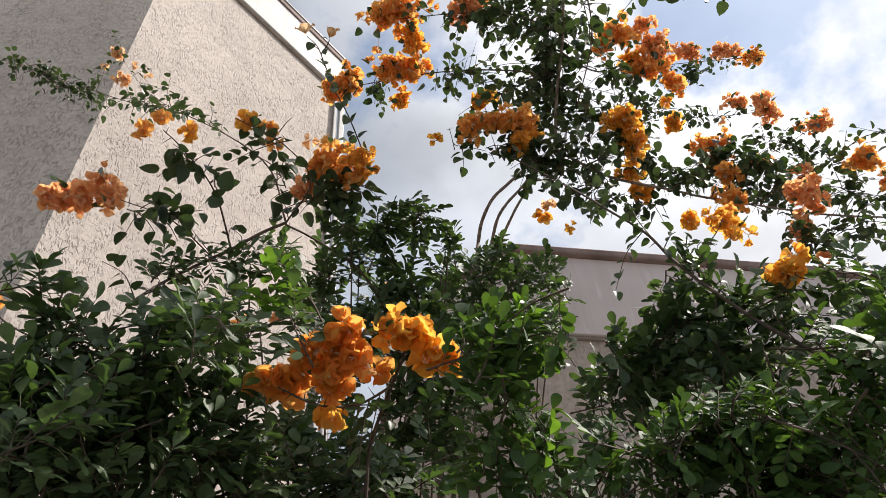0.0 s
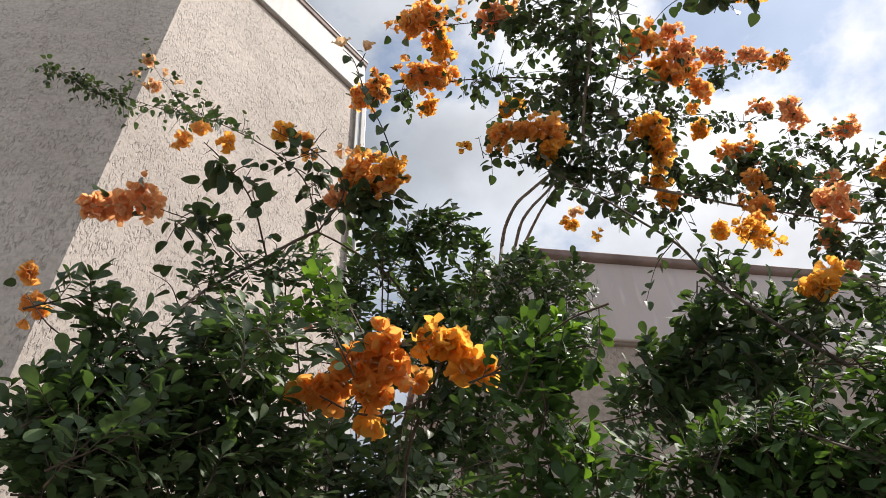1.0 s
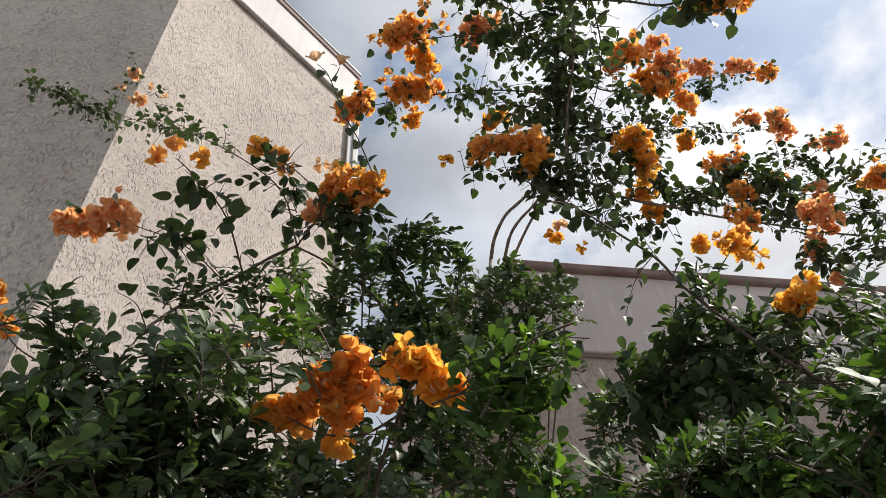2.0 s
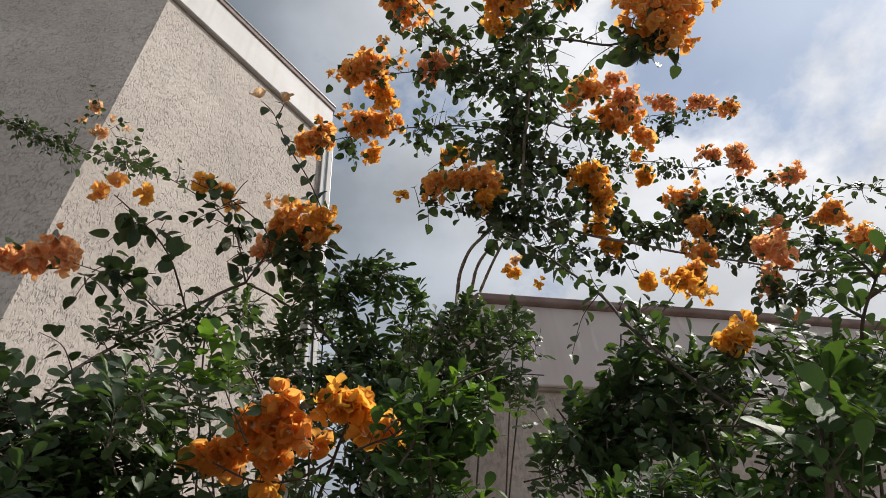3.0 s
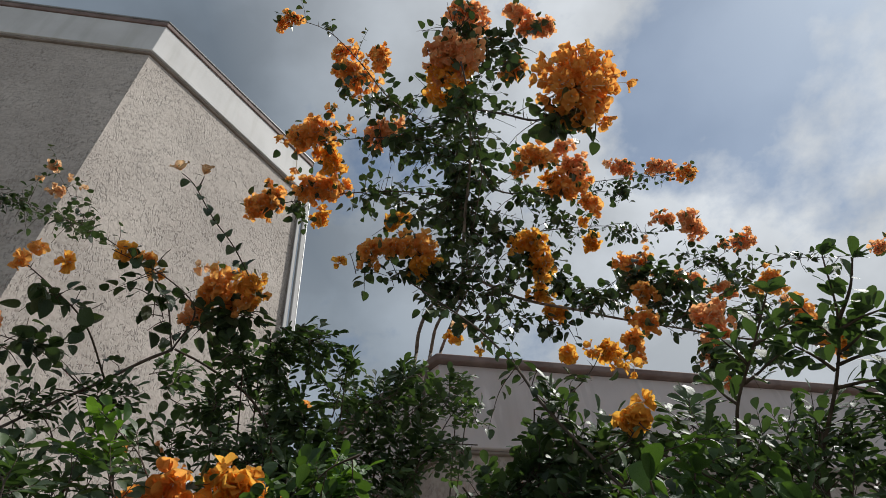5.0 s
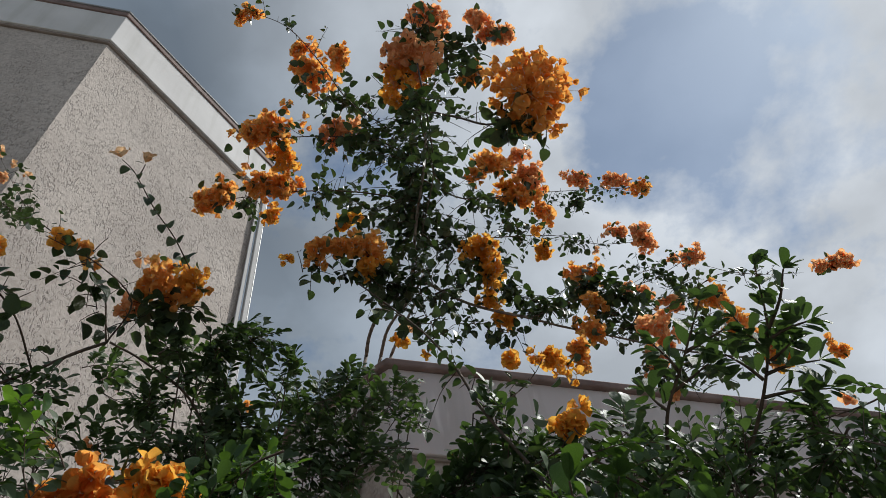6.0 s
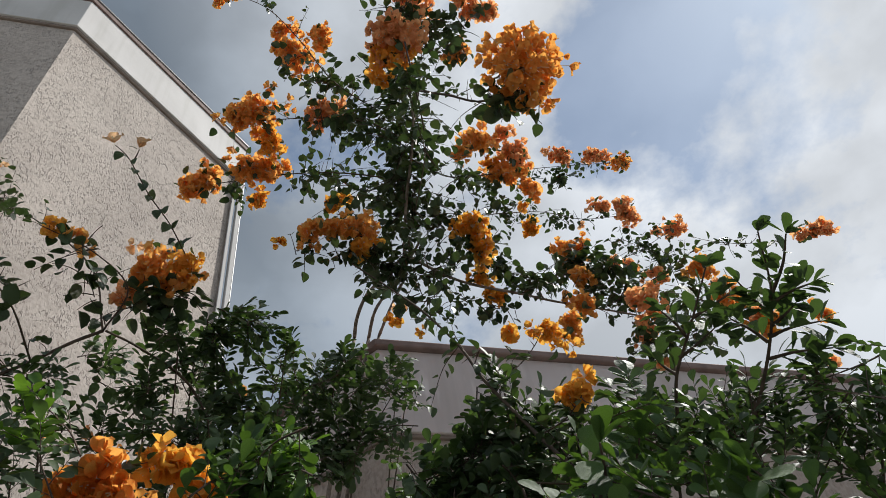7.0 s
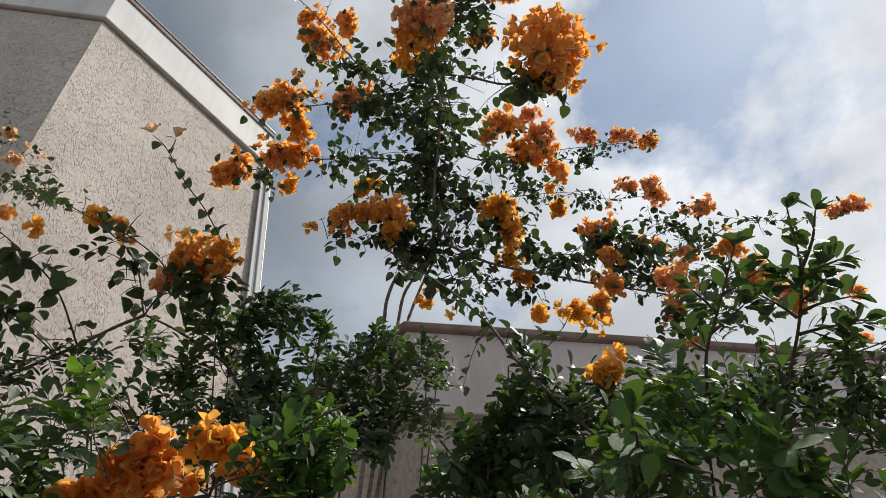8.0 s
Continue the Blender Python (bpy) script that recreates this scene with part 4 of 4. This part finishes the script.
def sprig(thing, *points, size=0.032, meshes=ROUND_MESHES, rng=random.Random(77)):
    """A tall bare shoot with a few broad leaves in pairs and a tuft at its tip."""
    under(mesh_object("stem", *tube(points, 0.0034, 0.0012, 5), TWIG, None, True), thing)
    line = smooth_line(points, 6)
    way = (line[-1] - line[0]).normalized()
    leaves = []
    total = sum((b - a).length for a, b in zip(line, line[1:]))
    run = 0.0
    turn = rng.uniform(0, 6.28)
    for a, b in zip(line, line[1:]):
        run += (b - a).length
        if run > total - 0.13 and rng.random() < 0.5:
            for k in range(2):
                turn += 2.4
                side = way.cross(Vector((math.cos(turn), math.sin(turn), 0.3))).normalized()
                y = (side + way * 0.6 + any_way(rng) * 0.25).normalized()
                leaves.append((rng.randrange(3), b + y * 0.004, y, Vector((0.1, -0.6, 0.7)) + any_way(rng) * 0.5, size * rng.uniform(0.8, 1.2)))
    for k in range(4):
        y = (way + any_way(rng) * 0.8).normalized()
        leaves.append((rng.randrange(3), line[-1], y, Vector((0.1, -0.6, 0.7)) + any_way(rng) * 0.5, size * rng.uniform(0.7, 1.1)))
    hang_leaves(thing, leaves, meshes)


def hedge(name, label, blobs, seed, brights=(), density=1.0, foot=None, broad=1.0, sunlit=False, tie=1.0):
    rng = random.Random(seed)
    cx, cy = sum(b[0] for b in blobs) / len(blobs), sum(b[1] for b in blobs) / len(blobs)
    if foot:
        cx, cy = foot
    thing = tagged(anchor(name, cx, cy), label, "shrub", "clipped shrubs along the wall")
    bag, lime, twigs, singles = LeafBag(HEDGE_BLADES), LeafBag(HEDGE_BLADES), Bag(), []
    # thinner growth ties neighbouring parts of the crown together
    links = []
    for i, a in enumerate(blobs):
        for b in blobs[:i]:
            gap = math.dist(a[:3], b[:3])
            if gap < (a[3] + b[3]) * 1.5 and gap > 0.06:
                links.append((Vector(a[:3]), Vector(b[:3]), min(a[3], b[3])))
    for a, b, r in links:
        for _ in range(int(tie * density * (r / 0.1) ** 1.6 * 4)):
            p = a.lerp(b, rng.uniform(0.2, 0.8)) + any_way(rng) * r * 0.6 * rng.random()
            way = (Vector((0, 0, 0.5)) + any_way(rng)).normalized()
            spray(bag, lime, twigs, p - way * 0.02, way, rng, singles, 280, False, broad)
    for i, (x, y, z, r) in enumerate(blobs):
        c = Vector((x, y, z))
        r = max(r - 0.03, 0.025)
        n = max(2, int(density * (r / 0.1) ** 2.2 * 22))
        for _ in range(n):
            out = any_way(rng)
            out.z = out.z * 0.85 + 0.15
            p = c + out * r * (rng.random() ** 0.45) * 0.85
            if rng.random() < 0.20 and out.z > -0.2 and r > 0.055:
                p = c + out * (r + rng.uniform(0.01, 0.08))
            way = (out * 0.35 + Vector((0, 0, 0.55)) + any_way(rng) * 0.75).normalized()
            spray(bag, lime, twigs, p - way * 0.025, way, rng, singles, 280, i in brights, broad)
        if i % 3:
            continue
        # a woody stem from the foot of the shrub up into this part of it
        foot_at = Vector((cx + rng.uniform(-0.15, 0.15), cy + rng.uniform(0.25, 0.45), 0.0))
        knee = foot_at.lerp(c, 0.7) + Vector((rng.uniform(-0.06, 0.06), rng.uniform(0.22, 0.34), 0.02))
        under(mesh_object("stem", *tube((foot_at - Vector((0, 0, 0.05)), knee, c), 0.0060, 0.0020, 6, 0.06, rng), TWIG, None, True), thing)
    # the leafy skirt below
    for _ in range(int(90 * density)):
        w = rng.uniform(0, 6.28)
        rad = rng.uniform(0.05, 0.42)
        p = Vector((cx + rad * math.cos(w), cy + 0.15 + rad * abs(math.sin(w)), rng.uniform(0.35, 1.35)))
        way = Vector((math.cos(w) * 0.6, math.sin(w) * 0.6, 0.7)).normalized()
        spray(bag, lime, twigs, p, way, rng, singles, 280, False, broad)
    tagged(bag.made("foliage", SUNLIT_LEAF if sunlit else HEDGE_LEAF, thing), "glossy dark green leaflets", kind="stuff")
    if lime.count():
        tagged(lime.made("young_foliage", LIME_LEAF, thing), "bright lime-green young leaflets", kind="stuff")
    tagged(twigs.made("twig", TWIG, thing), "thin brown twigs", kind="stuff")
    hang_leaves(thing, singles, SUNLIT_MESHES if sunlit else HEDGE_MESHES)
    return thing


# ---------------------------------------------------------------- bougainvillea on the crown
main_vine = tagged(anchor("bougainvillea", 0.62, 3.03), "tall orange-flowering bougainvillea with bare grey stems", "bougainvillea")
branch(main_vine, 0.0105, 0.007, (0.85, 2.706, 4.4), (0.838, 2.551, 4.392), (0.848, 2.354, 4.348), (0.87, 2.159, 4.237), (0.896, 1.799, 3.995), name="trunk", thorns=False)
branch(main_vine, 0.0168, 0.0105, (0.6, 3.02, -0.05), (0.57, 3.05, 1.4), (0.62, 3.01, 2.8), (0.85, 2.706, 4.4), name="trunk", thorns=False)
branch(main_vine, 0.0095, 0.006, (0.936, 2.728, 4.43), (0.932, 2.556, 4.432), (0.94, 2.385, 4.369), (0.957, 2.138, 4.235), (0.94, 1.67, 3.956), name="trunk", thorns=False)
branch(main_vine, 0.0152, 0.0095, (0.63, 3.04, -0.05), (0.6, 3.07, 1.4), (0.65, 3.03, 2.8), (0.936, 2.728, 4.43), name="trunk", thorns=False)
branch(main_vine, 0.009, 0.006, (1.01, 2.778, 4.504), (1.015, 2.578, 4.463), (1.02, 2.394, 4.41), (0.982, 2.041, 4.176), name="trunk", thorns=False)
branch(main_vine, 0.0144, 0.009, (0.66, 3.06, -0.05), (0.63, 3.09, 1.4), (0.68, 3.05, 2.8), (1.01, 2.778, 4.504), name="trunk", thorns=False)
branch(main_vine, 0.0063, 0.0023, (0.747, 1.372, 3.418), (0.741, 1.239, 3.562), (0.74, 1.039, 3.719), (0.701, 0.891, 3.845), (0.67, 0.755, 4.061))
branch(main_vine, 0.0056, 0.003, (0.744, 1.357, 3.43), (0.969, 1.455, 3.435), (1.213, 1.495, 3.444), (1.355, 1.522, 3.451), (1.546, 1.52, 3.428), (1.744, 1.435, 3.298), (1.89, 1.259, 3.1))
branch(main_vine, 0.0045, 0.0026, (0.842, 0.813, 2.12), (0.825, 0.861, 2.211), (0.811, 0.941, 2.353), (0.761, 1.011, 2.552), (0.735, 1.041, 2.68), (0.718, 1.138, 2.872), (0.673, 1.179, 2.988), (0.542, 1.256, 3.223))
branch(main_vine, 0.0028, 0.0011, (0.632, 1.056, 3.851), (0.471, 1.038, 4.002), (0.342, 1, 4.238), (0.201, 0.986, 4.476), (0.01, 0.997, 4.587))
branch(main_vine, 0.0035, 0.0015, (0.722, 1.079, 3.708), (0.591, 1.079, 3.801), (0.42, 1.152, 3.913), (0.218, 1.224, 3.961))
branch(main_vine, 0.0035, 0.0015, (0.738, 1.198, 3.641), (0.542, 1.303, 3.807), (0.341, 1.4, 3.903), (0.083, 1.524, 3.967))
branch(main_vine, 0.0035, 0.0015, (0.738, 1.128, 3.677), (0.952, 1.276, 3.836), (1.218, 1.379, 4.087), (1.707, 1.695, 4.759), (2.42, 1.788, 5.16))
branch(main_vine, 0.0028, 0.0011, (0.792, 1.321, 3.548), (1.029, 1.384, 3.739), (1.536, 1.629, 4.22), (1.826, 1.71, 4.33), (2.055, 1.636, 4.309))
branch(main_vine, 0.0028, 0.0011, (1.213, 1.495, 3.444), (1.564, 1.593, 3.747), (1.951, 1.671, 4.008), (2.221, 1.606, 4.176))
branch(main_vine, 0.0024, 0.0008, (1.546, 1.52, 3.428), (1.761, 1.347, 3.474), (1.895, 1.242, 3.526), (1.996, 1.165, 3.452), (2.169, 1.14, 3.466))
branch(main_vine, 0.0042, 0.0023, (0.709, 0.943, 3.823), (0.742, 0.76, 3.422), (0.797, 0.67, 3.224), (0.845, 0.544, 3.138))
branch(main_vine, 0.0028, 0.0015, (0.623, 0.691, 3.592), (0.659, 0.775, 3.397), (0.69, 0.876, 3.287), (0.694, 1.059, 3.239))
branch(main_vine, 0.0021, 0.0009, (0.761, 1.011, 2.552), (0.847, 1.035, 2.612), (0.929, 1.06, 2.712), (0.951, 1.033, 2.745))
branch(main_vine, 0.0021, 0.0009, (0.811, 0.941, 2.353), (0.842, 0.878, 2.345), (0.866, 0.836, 2.367))
vine(main_vine, CROWN_TOP + CROWN_MIDDLE + CROWN_RIGHT + CROWN_FAR_RIGHT, CROWN_LEAVES + ARM_LEAVES + NEAR_LEAVES, 21, 2.6, 0.075, NEAR_LEAVES[1:3], own_seeds=True)

left_vine = tagged(anchor("bougainvillea", 0.35, 1.75), "arching orange-flowering bougainvillea rising out of the hedge", "bougainvillea")
branch(left_vine, 0.0042, 0.0034, (0.272, 1.619, 2.727), (0.194, 1.55, 2.827), (0.11, 1.496, 2.942), (-0.023, 1.461, 3.021), (-0.114, 1.434, 3.051))
branch(left_vine, 0.0049, 0.003, (-0.103, 1.364, 2.979), (-0.169, 1.354, 2.916), (-0.224, 1.313, 2.812), (-0.315, 1.21, 2.612), (-0.329, 1.015, 2.358))
leafy_shoot(left_vine, 0.030, (0.083, 1.15, 3.062), (0.042, 1.051, 3.057), (0, 0.959, 3.033), (-0.025, 0.879, 3.009), (-0.042, 0.833, 2.997), (-0.066, 0.814, 3.003))
leafy_shoot(left_vine, 0.022, (-0.032, 0.85, 2.995), (-0.021, 0.827, 2.991), (-0.015, 0.812, 2.995))
branch(left_vine, 0.0028, 0.0011, (-0.224, 1.313, 2.812), (-0.258, 1.143, 2.83), (-0.317, 1.011, 2.811), (-0.354, 0.973, 2.82))
branch(left_vine, 0.0028, 0.0011, (-0.103, 1.364, 2.979), (-0.041, 1.217, 2.982), (-0.108, 1.088, 2.958), (-0.225, 1.027, 2.967))
branch(left_vine, 0.0028, 0.0008, (-0.103, 1.364, 2.979), (-0.19, 1.355, 3.232), (-0.495, 1.52, 3.662), (-0.812, 1.788, 4.098), (-1.149, 2.022, 4.528), (-1.392, 1.884, 4.466))
branch(left_vine, 0.0014, 0.0006, (-0.538, 1.564, 3.739), (-0.796, 1.851, 4.286), (-1, 1.904, 4.644))
branch(left_vine, 0.0021, 0.0011, (-0.259, 1.332, 2.788), (-0.36, 1.235, 2.819), (-0.474, 1.193, 2.832))
branch(left_vine, 0.0021, 0.0011, (-0.497, 1.151, 2.373), (-0.594, 1.176, 2.442), (-0.679, 1.194, 2.541))
branch(left_vine, 0.016, 0.009, (0.35, 1.75, -0.05), (0.38, 1.78, 1.2), (0.342, 1.7, 2.31), (0.272, 1.619, 2.727), name="trunk")
vine(left_vine, LEFT_FLOWERS, LEFT_LEAVES[:7], 22, 2.5, 0.13, LEFT_LEAVES[:2] + LEFT_LEAVES[3:5], LEFT_LEAVES[5:7])

front_vine = tagged(anchor("bougainvillea", 0.10, 1.25), "low orange-flowering bougainvillea shoot in front of the hedge", "bougainvillea")
branch(front_vine, 0.0042, 0.0023, (0.104, 1.202, 2.053), (0.11, 1.174, 2.181), (0.144, 1.109, 2.274), (0.158, 1.049, 2.294), (0.17, 1.013, 2.317))
branch(front_vine, 0.0028, 0.0015, (0.144, 1.109, 2.274), (0.08, 1.091, 2.22), (0.01, 1.06, 2.196), (-0.057, 1.041, 2.216))
branch(front_vine, 0.0021, 0.0011, (0.144, 1.109, 2.274), (0.076, 1.042, 2.283), (0.043, 1.008, 2.329))
branch(front_vine, 0.010, 0.006, (0.10, 1.25, -0.05), (0.08, 1.27, 0.9), (0.10, 1.22, 1.6), (0.104, 1.202, 2.053), name="trunk")
vine(front_vine, FRONT_FLOWERS, LEFT_LEAVES[7:], 23, 3.0, 0.12, tucked=False)

# ---------------------------------------------------------------- hedge
left_shrub = hedge("shrub", "glossy dark green shrub with lime shoot tips beside the stucco house", LEFT_HEDGE, 31, (8,), 0.6, broad=1.12)
hedge("shrub", "tall dark green shrub standing between the two buildings", MIDDLE_HEDGE, 32, (), 0.20, broad=1.2)
hedge("shrub", "dark green shrub under the arching vine", LOW_HEDGE, 37, (), 0.24, broad=1.15)
hedge("shrub", "dark green shrub at the foot of the orange flowers", BOTTOM_HEDGE, 38, (), 0.7, broad=1.15)
hedge("shrub", "green shrub with upright lime shoots, sunlight put into its leaf colour", CENTRE_HEDGE, 33, (0, 2, 4), 1.8, broad=1.02, sunlit=True)
hedge("shrub", "dark green shrub against the low beige wall", BACK_HEDGE, 34, (), 0.32, broad=1.2)
hedge("shrub", "dense glossy green shrub near the low wall", RIGHT_HEDGE, 35, (), 1.0, broad=0.86, sunlit=True)
tall_shrub = hedge("shrub", "glossy green shrub with tall leafy sprigs beside the low wall", FAR_RIGHT_HEDGE, 39, (), 1.0, broad=0.8, tie=0.3)
sprig(tall_shrub, (0.906, 0.671, 2.178), (0.893, 0.612, 2.215), (0.898, 0.545, 2.248), (0.899, 0.454, 2.288))
sprig(tall_shrub, (0.893, 0.612, 2.215), (0.884, 0.618, 2.236), (0.875, 0.62, 2.26))
sprig(tall_shrub, (0.895, 0.591, 2.232), (0.911, 0.565, 2.234), (0.942, 0.542, 2.252))
sprig(tall_shrub, (0.901, 0.561, 2.246), (0.881, 0.548, 2.26), (0.859, 0.54, 2.278))
sprig(tall_shrub, (0.9, 0.53, 2.258), (0.937, 0.518, 2.277), (0.959, 0.493, 2.28))
sprig(tall_shrub, (1.016, 0.639, 2.156), (1.029, 0.555, 2.219), (1.01, 0.47, 2.263), (0.976, 0.399, 2.318))
sprig(tall_shrub, (1.009, 0.477, 2.258), (1.01, 0.424, 2.275), (1.002, 0.382, 2.294))
sprig(tall_shrub, (1.012, 0.482, 2.252), (1.021, 0.449, 2.243), (1.06, 0.436, 2.254))
sprig(tall_shrub, (1.016, 0.5, 2.247), (0.993, 0.491, 2.27), (0.971, 0.479, 2.292))
sprig(tall_shrub, (1.023, 0.531, 2.23), (1.043, 0.503, 2.224), (1.101, 0.496, 2.237))
sprig(tall_shrub, (1.03, 0.561, 2.213), (1.054, 0.53, 2.2), (1.112, 0.517, 2.201))
sprig(tall_shrub, (1.028, 0.543, 2.231), (1.004, 0.538, 2.252), (0.974, 0.534, 2.268))
sprig(tall_shrub, (1.025, 0.516, 2.24), (1.03, 0.488, 2.236), (1.038, 0.466, 2.239))
sprig(tall_shrub, (1.086, 0.574, 2.155), (1.088, 0.548, 2.177), (1.08, 0.534, 2.202))
sprig(left_shrub, (-0.445, 1.026, 2.284), (-0.449, 1, 2.312), (-0.458, 0.945, 2.364))
sprig(left_shrub, (-0.421, 1.023, 2.296), (-0.428, 0.997, 2.322), (-0.423, 0.976, 2.361))
near_shrub = hedge("shrub", "broad-leaved green shrub close to the path", NEAR_HEDGE, 36, (), 0.12, (0.95, 0.75), 0.95, True)
sprig(near_shrub, (0.682, 0.636, 1.89), (0.654, 0.556, 1.922), (0.627, 0.49, 1.942), (0.608, 0.451, 1.953), size=0.040, meshes=BROAD_MESHES)
sprig(near_shrub, (0.654, 0.556, 1.922), (0.652, 0.514, 1.916), (0.658, 0.489, 1.908), size=0.036, meshes=BROAD_MESHES)
sprig(near_shrub, (0.797, 0.528, 1.837), (0.771, 0.472, 1.862), (0.748, 0.434, 1.873), (0.727, 0.409, 1.886), size=0.040, meshes=BROAD_MESHES)
sprig(near_shrub, (0.771, 0.472, 1.862), (0.788, 0.455, 1.871), (0.801, 0.444, 1.863), size=0.034, meshes=BROAD_MESHES)
sprig(near_shrub, (0.771, 0.686, 1.963), (0.755, 0.622, 1.994), (0.729, 0.572, 2.016), (0.724, 0.539, 2.032), size=0.036, meshes=BROAD_MESHES)
sprig(near_shrub, (0.755, 0.622, 1.994), (0.755, 0.581, 2.003), (0.764, 0.563, 2.003), size=0.034, meshes=BROAD_MESHES)
